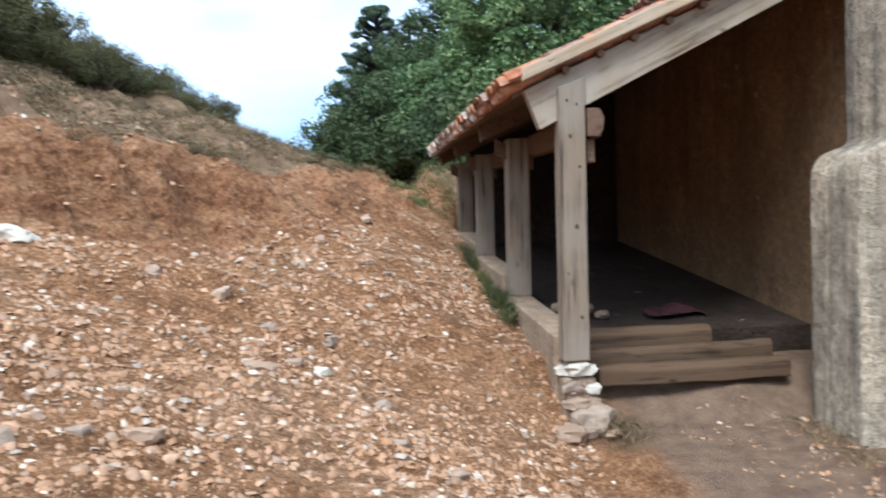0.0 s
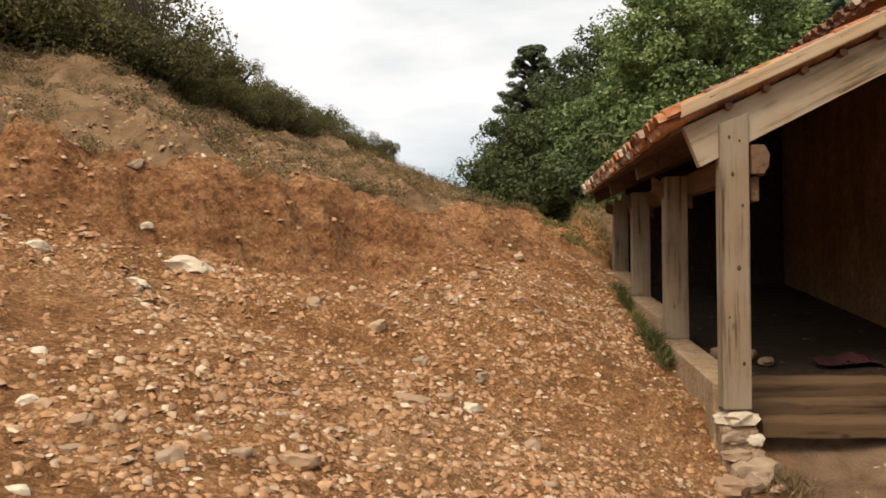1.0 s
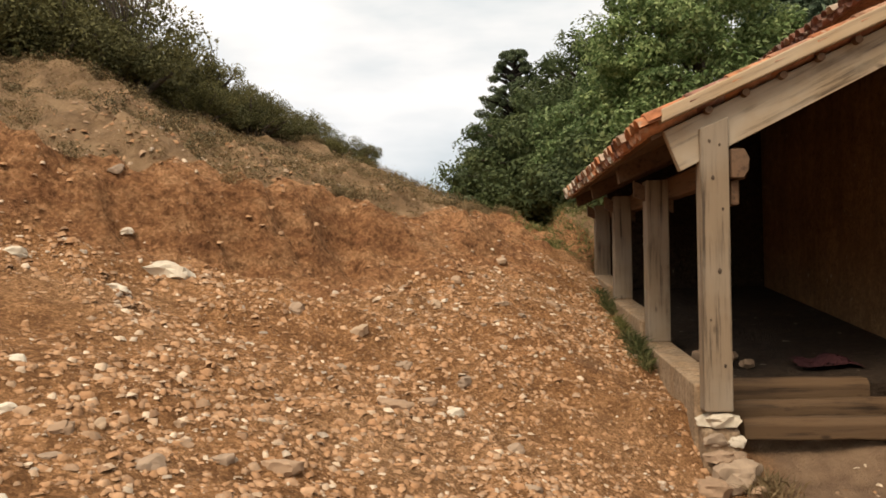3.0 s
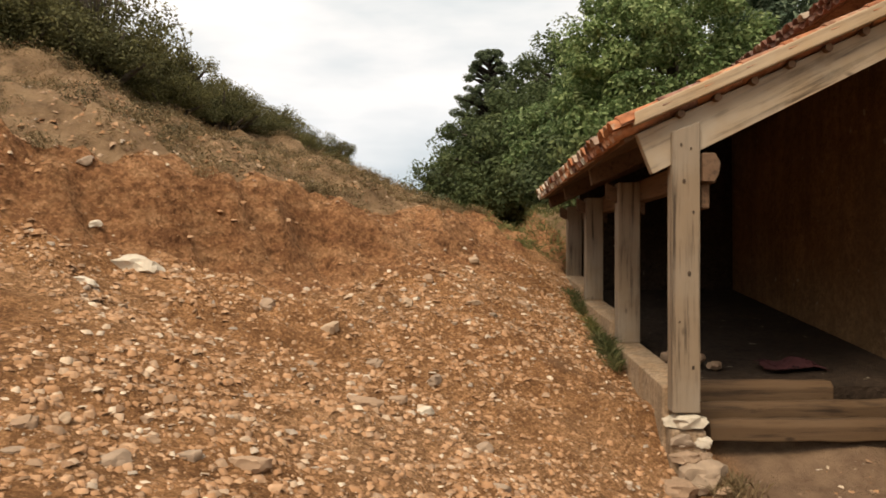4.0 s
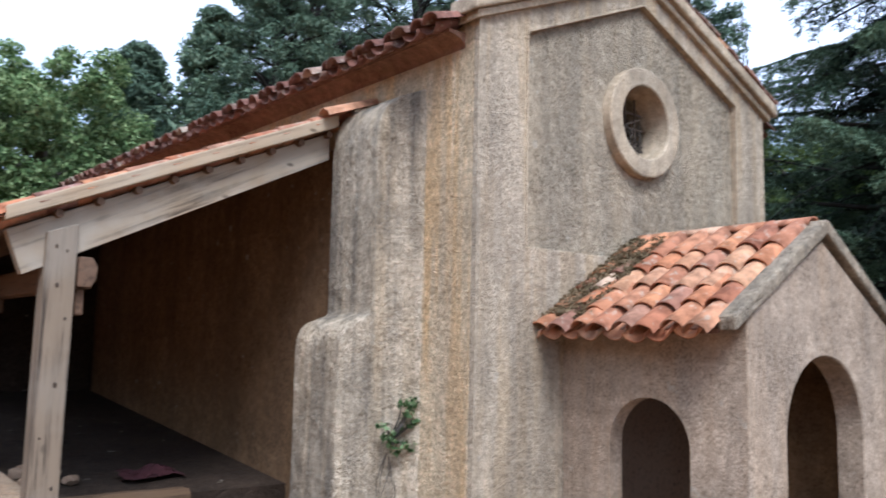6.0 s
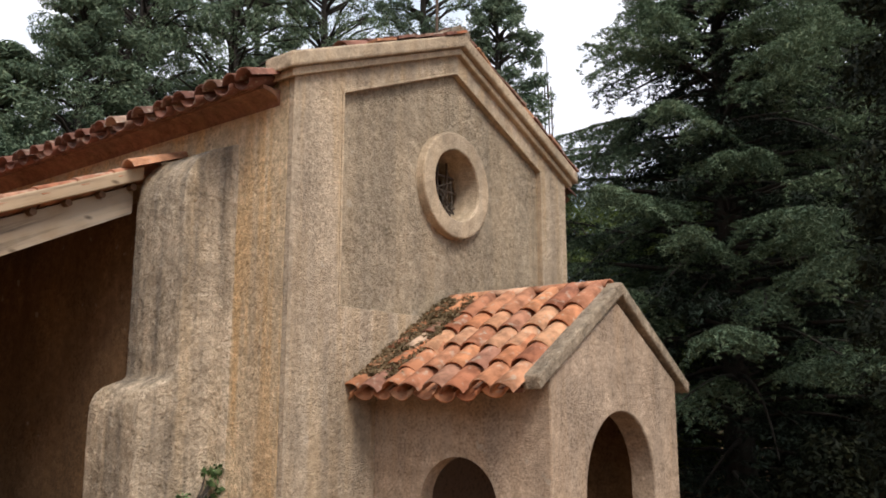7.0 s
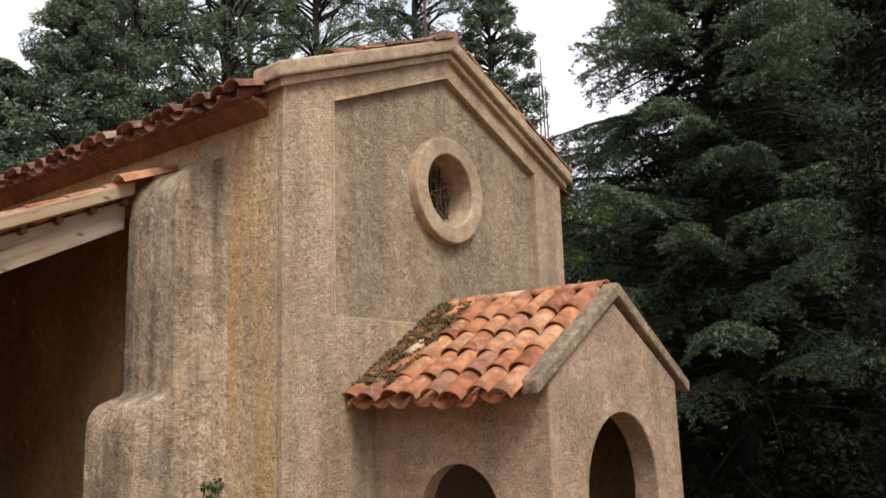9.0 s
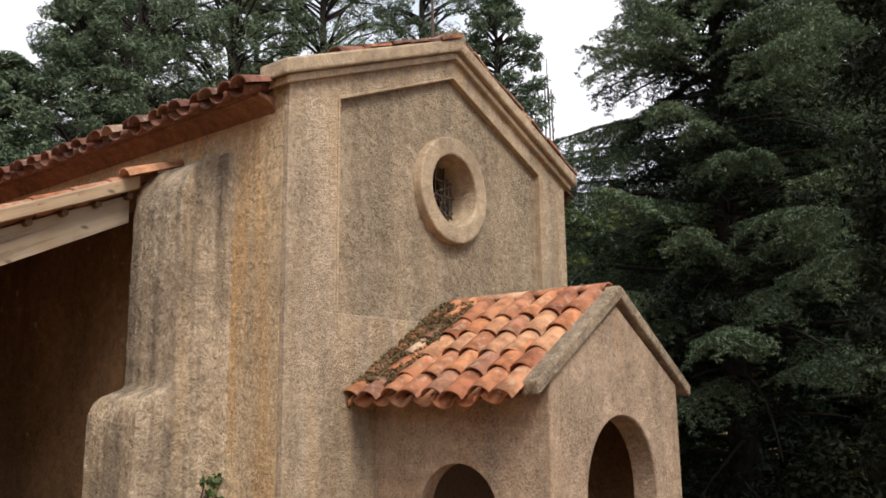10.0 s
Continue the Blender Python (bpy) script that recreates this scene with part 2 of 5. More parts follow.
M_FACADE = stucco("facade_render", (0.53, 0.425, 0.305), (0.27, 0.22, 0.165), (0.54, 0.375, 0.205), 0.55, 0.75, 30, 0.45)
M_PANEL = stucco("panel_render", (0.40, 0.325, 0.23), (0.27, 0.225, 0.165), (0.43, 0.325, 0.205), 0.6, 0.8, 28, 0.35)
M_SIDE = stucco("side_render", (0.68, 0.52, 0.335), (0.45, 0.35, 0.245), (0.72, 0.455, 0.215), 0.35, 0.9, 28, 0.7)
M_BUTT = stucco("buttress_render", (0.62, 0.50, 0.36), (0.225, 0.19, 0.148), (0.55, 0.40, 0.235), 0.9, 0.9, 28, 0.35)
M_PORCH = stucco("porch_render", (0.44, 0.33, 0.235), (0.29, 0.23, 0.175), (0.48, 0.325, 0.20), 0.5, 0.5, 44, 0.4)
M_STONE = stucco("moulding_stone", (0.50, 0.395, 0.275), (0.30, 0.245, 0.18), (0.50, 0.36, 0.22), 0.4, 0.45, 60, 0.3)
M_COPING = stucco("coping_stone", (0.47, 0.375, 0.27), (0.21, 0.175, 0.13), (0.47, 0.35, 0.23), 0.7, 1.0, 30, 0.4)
# brown plaster, coloured darker to carry the shade indoors
M_INNER = stucco("shaded_inner_plaster", (0.215, 0.132, 0.07), (0.125, 0.079, 0.046), (0.25, 0.148, 0.07), 0.4, 0.25, 30, 0.4)
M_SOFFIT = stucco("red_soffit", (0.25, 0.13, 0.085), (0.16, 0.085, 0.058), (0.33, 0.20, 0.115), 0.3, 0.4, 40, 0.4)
# near-black base puts the lean-to's deep shade into floor and end wall
M_FLOOR = stucco("shade_dark_earth", (0.052, 0.035, 0.024), (0.03, 0.021, 0.015), (0.06, 0.038, 0.025), 0.3, 0.8, 22, 0.3)
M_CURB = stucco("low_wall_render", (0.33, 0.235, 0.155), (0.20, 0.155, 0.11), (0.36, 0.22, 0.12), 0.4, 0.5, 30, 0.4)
M_POST = wood("weathered_post", 2, (0.205, 0.15, 0.10), (0.06, 0.043, 0.03), (0.26, 0.215, 0.165), 0.6)
M_RAFTER = wood("weathered_rafter", 0, (0.27, 0.20, 0.13), (0.075, 0.052, 0.034), (0.37, 0.315, 0.245), 0.7, 0.456)
M_BEAM = wood("brown_beam", 1, (0.125, 0.072, 0.043), (0.06, 0.035, 0.022), (0.15, 0.10, 0.066), 0.4)
M_LOG = wood("split_log", 0, (0.095, 0.056, 0.03), (0.034, 0.021, 0.013), (0.11, 0.07, 0.042), 0.4)
M_BARK = wood("bark", 2, (0.075, 0.06, 0.046), (0.03, 0.024, 0.019), (0.10, 0.088, 0.075), 0.5)
M_CEDAR_BARK = wood("cedar_bark", 2, (0.03, 0.025, 0.02), (0.014, 0.012, 0.01), (0.045, 0.04, 0.034), 0.4)
M_VERGE = wood("brown_board", 0, (0.37, 0.265, 0.165), (0.18, 0.125, 0.075), (0.42, 0.335, 0.235), 0.6, 0.41)
TILE_STOPS = [(0.0, (0.27, 0.11, 0.068)), (0.18, (0.43, 0.165, 0.08)), (0.36, (0.53, 0.235, 0.115)), (0.5, (0.29, 0.145, 0.105)), (0.66, (0.56, 0.30, 0.165)), (0.8, (0.37, 0.155, 0.085)), (0.9, (0.50, 0.225, 0.115)), (1.0, (0.62, 0.50, 0.37))]
M_TILE = terracotta("canal_tile", TILE_STOPS, 0.5)
OLD_STOPS = [(0.0, (0.15, 0.07, 0.052)), (0.4, (0.23, 0.105, 0.072)), (0.7, (0.13, 0.075, 0.06)), (0.88, (0.30, 0.17, 0.12)), (1.0, (0.42, 0.34, 0.26))]
M_TILE_OLD = terracotta("weathered_tile", OLD_STOPS, 0.5)
M_TILE_LIME = terracotta("limed_tile", [(0.0, (0.42, 0.29, 0.21)), (0.5, (0.55, 0.47, 0.38)), (1.0, (0.62, 0.56, 0.48))], 0.6)
STONE_STOPS = [(0.0, (0.29, 0.155, 0.08)), (0.25, (0.43, 0.24, 0.13)), (0.45, (0.34, 0.18, 0.092)), (0.64, (0.48, 0.295, 0.175)), (0.78, (0.25, 0.145, 0.085)), (0.88, (0.40, 0.27, 0.175)), (0.96, (0.62, 0.49, 0.36)), (1.0, (0.30, 0.235, 0.18))]
M_GRAVEL = island_mat("scree_stone", STONE_STOPS, 0.95, 25)
ROCK_STOPS = [(0.0, (0.26, 0.17, 0.11)), (0.35, (0.34, 0.225, 0.145)), (0.7, (0.27, 0.20, 0.145)), (1.0, (0.42, 0.30, 0.20))]
M_ROCK = island_mat("loose_rock", ROCK_STOPS, 0.95, 14, 0.6, True)
M_PALE = island_mat("pale_limestone", [(0.0, (0.50, 0.43, 0.33)), (1.0, (0.60, 0.53, 0.43))], 0.95, 14, 0.6, True)
M_SOIL = soil_mat()
M_DRY = leaf_mat("dry_shrub", [(0.0, (0.13, 0.085, 0.046)), (0.4, (0.215, 0.148, 0.083)), (0.7, (0.13, 0.10, 0.053)), (1.0, (0.33, 0.24, 0.145))], 0.2)
M_DWARF = leaf_mat("dwarf_shrub", [(0.0, (0.055, 0.045, 0.025)), (0.5, (0.095, 0.078, 0.044)), (1.0, (0.165, 0.13, 0.078))], 0.2)
M_GRASS = leaf_mat("green_grass", [(0.0, (0.075, 0.09, 0.033)), (0.5, (0.125, 0.135, 0.052)), (1.0, (0.23, 0.20, 0.095))], 0.3)
M_OAK = leaf_mat("evergreen_oak_leaf", [(0.0, (0.06, 0.058, 0.025)), (0.5, (0.10, 0.096, 0.04)), (1.0, (0.165, 0.155, 0.066))], 0.2)
M_BROAD = leaf_mat("broad_leaf", [(0.0, (0.055, 0.095, 0.036)), (0.5, (0.12, 0.185, 0.075)), (1.0, (0.30, 0.375, 0.19))], 0.3)
M_WOODS = leaf_mat("wood_leaf", [(0.0, (0.05, 0.072, 0.03)), (0.5, (0.085, 0.115, 0.05)), (1.0, (0.145, 0.175, 0.08))], 0.25)
M_COPSE = leaf_mat("copse_leaf", [(0.0, (0.05, 0.085, 0.024)), (0.5, (0.10, 0.14, 0.042)), (1.0, (0.17, 0.21, 0.075))], 0.3)
M_PINE = leaf_mat("conifer_needle", [(0.0, (0.072, 0.112, 0.074)), (0.5, (0.125, 0.178, 0.117)), (1.0, (0.225, 0.28, 0.185))], 0.2)
M_DARK_PINE = leaf_mat("pine_needle", [(0.0, (0.05, 0.072, 0.042)), (0.5, (0.085, 0.115, 0.068)), (1.0, (0.135, 0.165, 0.10))], 0.1)
# one cedar in two colours: near-black for shaded needles, pale for lit ones
M_CEDAR_SHADED = leaf_mat("cedar_needle", [(0.0, (0.008, 0.014, 0.010)), (0.5, (0.016, 0.026, 0.018)), (1.0, (0.032, 0.047, 0.033))], 0.05)
M_LIT_TIP = leaf_mat("lit_cedar_needle", [(0.0, (0.06, 0.10, 0.06)), (0.5, (0.115, 0.17, 0.103)), (1.0, (0.225, 0.285, 0.175))], 0.12)
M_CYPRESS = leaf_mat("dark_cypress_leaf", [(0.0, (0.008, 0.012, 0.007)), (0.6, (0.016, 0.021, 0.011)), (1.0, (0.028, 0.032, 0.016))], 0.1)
M_IRON = island_mat("rusty_iron", [(0.0, (0.06, 0.045, 0.035)), (1.0, (0.10, 0.07, 0.05))], 0.7, 40, 0.3, True)
M_CLOTH = island_mat("crimson_cloth", [(0.0, (0.045, 0.014, 0.016)), (1.0, (0.055, 0.018, 0.02))], 0.95, 30, 0.3, True)
M_HILL = island_mat("far_hillside", [(0.0, (0.40, 0.34, 0.25)), (1.0, (0.42, 0.36, 0.27))], 1.0, 0.15, 0.0, True)


# ---- building helpers ----
def mesh_object(name, me, material, parent=None, label=""):
    ob = new(name, me)
    if material is not None and not me.materials:
        me.materials.append(material)
    if parent is not None:
        ob.parent = parent
    if label:
        ob["label"] = label
    return ob


def part(name, bm, material, parent=None, label="", smooth=False):
    me = bpy.data.meshes.new(name)
    bm.normal_update()
    bm.to_mesh(me)
    bm.free()
    if smooth:
        me.polygons.foreach_set("use_smooth", [True] * len(me.polygons))
    return mesh_object(name, me, material, parent, label)


def thing(name, label, category, group="", kind="", at=(0, 0, 0)):
    e = new(name)
    e.location = at
    e.empty_display_size = 0.2
    return tagged(e, label, category, group, kind)


def add_bevel(ob, width, segments=2, angle=35):
    b = ob.modifiers.new("bevel", "BEVEL")
    b.width, b.segments, b.limit_method, b.angle_limit = width, segments, "ANGLE", radians(angle)
    return ob


def box_bm(x0, x1, y0, y1, z0, z1, bm=None):
    bm = bm or bmesh.new()
    vs = [bm.verts.new(p) for p in ((x0, y0, z0), (x1, y0, z0), (x1, y1, z0), (x0, y1, z0), (x0, y0, z1), (x1, y0, z1), (x1, y1, z1), (x0, y1, z1))]
    for q in ((3, 2, 1, 0), (4, 5, 6, 7), (0, 1, 5, 4), (1, 2, 6, 5), (2, 3, 7, 6), (3, 0, 4, 7)):
        bm.faces.new([vs[i] for i in q])
    return bm


def slab_bm(outer, holes, d0, d1, place):
    """A flat plate with holes. outer and holes are loops of (a, b); place(a, b, d) gives the point at depth d."""
    bm = bmesh.new()
    loops = [outer, *holes]
    front = []
    edges = []
    for lp in loops:
        vs = [bm.verts.new(place(a, c, d0)) for a, c in lp]
        front.append(vs)
        edges += [bm.edges.new((vs[i], vs[(i + 1) % len(vs)])) for i in range(len(vs))]
    bmesh.ops.triangle_fill(bm, use_beauty=True, edges=edges)
    faces = list(bm.faces)
    twin = {}
    for lp, vs in zip(loops, front):
        for (a, c), v in zip(lp, vs):
            twin[v] = bm.verts.new(place(a, c, d1))
    for f in faces:
        bm.faces.new([twin[v] for v in reversed(f.verts)])
    for vs in front:
        for i in range(len(vs)):
            a, c = vs[i], vs[(i + 1) % len(vs)]
            bm.faces.new((a, c, twin[c], twin[a]))
    bmesh.ops.recalc_face_normals(bm, faces=bm.faces)
    return bm


def circle(cx, cz, r, k=40):
    return [(cx + r * math.cos(2 * math.pi * i / k), cz + r * math.sin(2 * math.pi * i / k)) for i in range(k)]


def arch(cx, r, z0, spring, k=18):
    return [(cx - r, z0), (cx + r, z0)] + [(cx + r * math.cos(math.pi * i / k), spring + r * math.sin(math.pi * i / k)) for i in range(k + 1)]


def front_of(a, c, d):
    return (a, d, c)


def side_of(a, c, d):
    return (d, a, c)


def raw_mesh(name, verts, faces_per, count):
    """A mesh from arrays: verts (n, 3) and faces (m, k), all of k corners."""
    me = bpy.data.meshes.new(name)
    m, k = faces_per.shape
    me.vertices.add(len(verts))
    me.vertices.foreach_set("co", np.asarray(verts, dtype=np.float32).ravel())
    me.loops.add(m * k)
    me.loops.foreach_set("vertex_index", faces_per.astype(np.int32).ravel())
    me.polygons.add(m)
    me.polygons.foreach_set("loop_start", np.arange(0, m * k, k, dtype=np.int32))
    me.update(calc_edges=True)
    return me


def unit(v):
    return v / np.maximum(np.linalg.norm(v, axis=-1, keepdims=True), 1e-6)


def leaves(name, rng, centers, radii, per, size, flat=0.8, up=0.4, slim=0.45, droop=0.0, shell=0.35):
    """Many small leaves, per of them round each centre."""
    c = np.repeat(np.asarray(centers, float), per, axis=0)
    r = np.repeat(np.asarray(radii, float), per)[:, None]
    n = len(c)
    d = unit(rng.normal(size=(n, 3)))
    u = (shell + (1 - shell) * rng.random((n, 1)) ** 0.5)
    pos = c + d * r * u * np.array([1, 1, flat])
    nor = unit(d * 0.6 + rng.normal(size=(n, 3)) * 0.5 + np.array([0, 0, up]))
    t = unit(np.cross(nor, rng.normal(size=(n, 3))))
    t[:, 2] -= droop
    t = unit(t)
    b = unit(np.cross(nor, t))
    s = size * (0.6 + 0.8 * rng.random((n, 1)))
    v = np.stack([pos - t * s, pos + b * s * slim + nor * s * 0.12, pos + t * s, pos - b * s * slim + nor * s * 0.12], axis=1).reshape(-1, 3)
    f = np.arange(4 * n).reshape(-1, 4)
    return raw_mesh(name, v, f, n)


def tubes(name, lines, seg=7):
    """Tapered limbs: each line is a list of (point, radius)."""
    vs, fs = [], []
    for line in lines:
        base = len(vs)
        for i, (p, r) in enumerate(line):
            p = Vector(p)
            a = Vector(line[max(i - 1, 0)][0])
            c = Vector(line[min(i + 1, len(line) - 1)][0])
            d = (c - a).normalized()
            x = d.orthogonal().normalized()
            y = d.cross(x)
            for k in range(seg):
                w = 2 * math.pi * k / seg
                vs.append(p + (x * math.cos(w) + y * math.sin(w)) * r)
        for i in range(len(line) - 1):
            for k in range(seg):
                a = base + i * seg + k
                c = base + i * seg + (k + 1) % seg
                fs.append((a, c, c + seg, a + seg))
    me = bpy.data.meshes.new(name)
    me.from_pydata(vs, [], fs)
    me.polygons.foreach_set("use_smooth", [True] * len(me.polygons))
    return me


def lattice(x, y, seed):
    """Smooth value noise, 0 to 1, on arrays."""
    xi, yi = np.floor(x).astype(np.int64), np.floor(y).astype(np.int64)
    fx, fy = x - xi, y - yi
    fx, fy = fx * fx * (3 - 2 * fx), fy * fy * (3 - 2 * fy)

    def h(i, j):
        k = (i * 374761393 + j * 668265263 + seed * 1442695041) & 0x7FFFFFFF
        k = ((k ^ (k >> 13)) * 1274126177) & 0x7FFFFFFF
        return ((k ^ (k >> 16)) & 0xFFFF) / 65535.0

    a = h(xi, yi) * (1 - fx) + h(xi + 1, yi) * fx
    b = h(xi, yi + 1) * (1 - fx) + h(xi + 1, yi + 1) * fx
    return a * (1 - fy) + b * fy


def fractal(x, y, seed, octaves=4):
    s = np.zeros_like(x, dtype=float)
    for o in range(octaves):
        s += (lattice(x * 2 ** o, y * 2 ** o, seed + o) - 0.5) * 0.5 ** o
    return s


# ---- the ground: path, scree, cut bank and hillside ----
def smooth01(v):
    v = np.clip(v, 0, 1)
    return v * v * (3 - 2 * v)


def terrain(x, y):
    """Height, and how much of turf, bank and trodden floor there is."""
    x, y = np.asarray(x, float), np.asarray(y, float)
    wob = fractal(x * 0.8 + 3, y * 0.8, 11, 4)
    yw = y + 0.5 * wob
    foot_z = np.interp(yw, (-9, 0, 1.2, 1.6, 2.0, 3.9, 6.4, 8.6, 10.5, 13, 20), (0.05, 0.1, 0.2, 0.40, 0.66, 0.95, 1.30, 1.72, 2.25, 2.5, 2.65))
    hall_z = np.interp(yw, (-9, 0, 1.55, 2.2, 3.9, 8.6, 10.5, 13, 20), (0.05, 0.1, 0.22, 0.56, 0.55, 0.9, 2.25, 2.5, 2.65))
    foot_z = foot_z + (hall_z - foot_z) * smooth01((x + 2.74) / 0.22)
    toe_x = np.interp(yw, (-30, -8, -2, 1.4, 2.25, 4, 8, 13, 20, 40), (-24, -16, -12, -8.3, -6.5, -5.25, -4.15, -3.7, -3.2, -2)) + 0.8 * fractal(x * 0.5, y * 0.9, 5, 3) + 0.4 * fractal(x * 2.6, y * 2.6, 6, 4)
    toe_z = np.interp(yw, (-8, -2, 1.4, 2.25, 4, 8, 13, 20), (3.5, 3.2, 2.5, 1.85, 1.98, 2.12, 2.55, 2.7))
    bank_h = np.interp(yw, (-8, 1.4, 2.4, 3.9, 8, 12, 14), (0.7, 0.7, 0.85, 0.68, 0.45, 0.25, 0.1)) * (0.9 + 0.9 * fractal(x * 0.6, y * 0.6, 21, 2))
    right = -2.75
    k = np.clip((right - x) / (right - toe_x), 0, 1)
    z = foot_z + (toe_z - foot_z) * k ** 0.97
    out = toe_x - x
    b = smooth01((out + 0.25) / 0.72)
    z = z + bank_h * b
    rise = np.clip(out - 0.5, 0, None)
    z = z + 13 * np.tanh(0.37 * rise / 13)
    turf = smooth01((out - 0.55) / 0.5)
    bank = smooth01((out + 1.0) / 0.95) * (1 - smooth01((out - 0.55) / 0.35))
    trod = smooth01((x - right + 1.2 * wob + 0.08) / 0.45) * (1 - smooth01((y - 9) / 2))
    # low earth verge beside the trail, past the shelter's end
    verge = smooth01((x + 3.15 + 0.25 * wob) / 0.35) * smooth01((y - 9.3 + 0.5 * wob) / 0.9)
    z = z + 0.42 * verge
    bank = np.maximum(bank, 3.2 * verge * (1 - verge))
    turf = np.maximum(turf, smooth01((verge - 0.6) / 0.3))
    # rough surface: scree, lumps on the bank, hummocks in the turf
    z = z + 0.10 * fractal(x * 1.4, y * 1.4, 31, 4) * (1 - trod * 0.8)
    z = z + 0.18 * bank * fractal(x * 1.9, y * 2.3, 37, 3) + 0.12 * bank * np.abs(fractal(x * 5.5, y * 5.5, 39, 3))
    z = z + (0.05 + 0.13 * bank + 0.12 * turf) * fractal(x * 4.5, y * 4.5, 41, 3) * (1 - 0.7 * trod)
    return z, turf, bank, trod


def axis_points(lo, hi, step, far):
    mid = np.arange(lo, hi + 1e-6, step)
    grow = [step]
    while sum(grow) < far:
        grow.append(grow[-1] * 1.25)
    g = np.cumsum(grow[1:])
    return np.concatenate([lo - g[::-1], mid, hi + g])


gx, gy = axis_points(-13.0, -1.2, 0.07, 900), axis_points(-3.5, 12.0, 0.07, 900)
GX, GY = np.meshgrid(gx, gy)
gz, g_turf, g_bank, g_trod = terrain(GX.ravel(), GY.ravel())
nx, ny = len(gx), len(gy)
gi = np.arange(nx * ny).reshape(ny, nx)
g_faces = np.stack([gi[:-1, :-1], gi[:-1, 1:], gi[1:, 1:], gi[1:, :-1]], axis=-1).reshape(-1, 4)
ground_me = raw_mesh("ground", np.stack([GX.ravel(), GY.ravel(), gz], axis=1), g_faces, 0)
for key, val in (("turf", g_turf), ("bank", g_bank), ("trodden", g_trod)):
    ground_me.attributes.new(key, "FLOAT", "POINT").data.foreach_set("value", val.astype(np.float32))
ground_me.polygons.foreach_set("use_smooth", [True] * len(ground_me.polygons))
ground = tagged(mesh_object("ground", ground_me, M_SOIL), "reddish stony hillside with a cut bank and dry turf", "ground", kind="structure")


def height(x, y):
    return float(terrain(np.array([x]), np.array([y]))[0][0])


# ---- the chapel ----
W, MID, LENGTH, EAVE, PITCH = 4.30, 2.15, 10.0, 4.80, 0.42
BASE = -0.35
chapel = thing("chapel", "small old chapel with stained ochre render and tiled gable roof", "chapel")
gable = [(0, BASE), (W, BASE), (W, EAVE), (MID, EAVE + PITCH * MID), (0, EAVE)]
panel_loop = [(0.545, 3.0), (W - 0.545, 3.0), (W - 0.545, 4.83), (MID, 5.51), (0.545, 4.83)]
OC = (2.125, 4.325)
inset = [(0.02, BASE), (W - 0.02, BASE), (W - 0.02, EAVE - 0.02), (MID, EAVE + PITCH * MID - 0.03), (0.02, EAVE - 0.02)]
part("front_panel", slab_bm(inset, [circle(*OC, 0.37)], 0.062, 0.44, front_of), M_PANEL, chapel, "grey-brown rough panel round the window")
fw = part("front_wall", slab_bm(gable, [panel_loop], 0.0, 0.060, front_of), M_FACADE, chapel, "rough rendered front with flat border strips")
add_bevel(fw, 0.012, 2, 50)
side_l = part("side_wall", slab_bm([(0.0, BASE), (LENGTH, BASE), (LENGTH, EAVE), (0.0, EAVE)], [], 0.0, 0.4, lambda a, c, d: (d - 0.004 if d == 0 else d, a + 0.064, c)), M_SIDE, chapel, "ochre rendered side wall with orange streaks")
part("side_wall", slab_bm([(0.064, BASE), (LENGTH, BASE), (LENGTH, EAVE), (0.064, EAVE)], [], W - 0.4, W + 0.003, side_of), M_SIDE, chapel)
part("back_wall", slab_bm(gable, [], LENGTH + 0.04, LENGTH + 0.4, front_of), M_SIDE, chapel)


def rake_bm(lo, hi, y0, y1, over, peak_x=MID, base_z=EAVE, pitch=PITCH, half=MID):
    """A moulding that follows both slopes of a gable."""
    a = [(peak_x - half - over, base_z - pitch * over + lo), (peak_x, base_z + pitch * half + lo), (peak_x + half + over, base_z - pitch * over + lo),
         (peak_x + half + over, base_z - pitch * over + hi), (peak_x, base_z + pitch * half + hi), (peak_x - half - over, base_z - pitch * over + hi)]
    return slab_bm(a, [], y0, y1, front_of)


cn = part("cornice", rake_bm(-0.015, 0.055, -0.055, 0.2, 0.07), M_STONE, chapel, "lower stone moulding of the gable")
add_bevel(cn, 0.012)
cn = part("cornice", rake_bm(0.058, 0.19, -0.11, 0.22, 0.13), M_STONE, chapel, "upper stone moulding of the gable")
add_bevel(cn, 0.02)

b0, b1 = 0.005, 0.02
bead_loop = [(0.545 - b0, 3.0), (0.545 + b1, 3.0), (0.545 + b1, 4.83 - b1 * 0.8), (MID, 5.51 - b1), (W - 0.545 - b1, 4.83 - b1 * 0.8), (W - 0.545 - b1, 3.0), (W - 0.545 + b0, 3.0), (W - 0.545 + b0, 4.83 + b0), (MID, 5.51 + b0), (0.545 - b0, 4.83 + b0)]
bead = part("panel_edge", slab_bm(bead_loop, [], -0.006, 0.066, front_of), M_STONE, chapel, "pale raised edge round the panel")
add_bevel(bead, 0.006, 2)

# round window
oculus = part("round_window", slab_bm(circle(*OC, 0.53, 48), [circle(*OC, 0.352, 48)], -0.035, 0.30, front_of), M_STONE, chapel, "plain round stone window surround")
add_bevel(oculus, 0.02, 2, 50)
bm = bmesh.new()
for vv in (-0.14, 0.02, 0.17):
    hh = math.sqrt(0.362 ** 2 - vv ** 2)
    box_bm(OC[0] + vv - 0.008, OC[0] + vv + 0.008, 0.235, 0.25, OC[1] - hh, OC[1] + hh, bm)
    box_bm(OC[0] - hh, OC[0] + hh, 0.252, 0.265, OC[1] + vv - 0.008, OC[1] + vv + 0.008, bm)
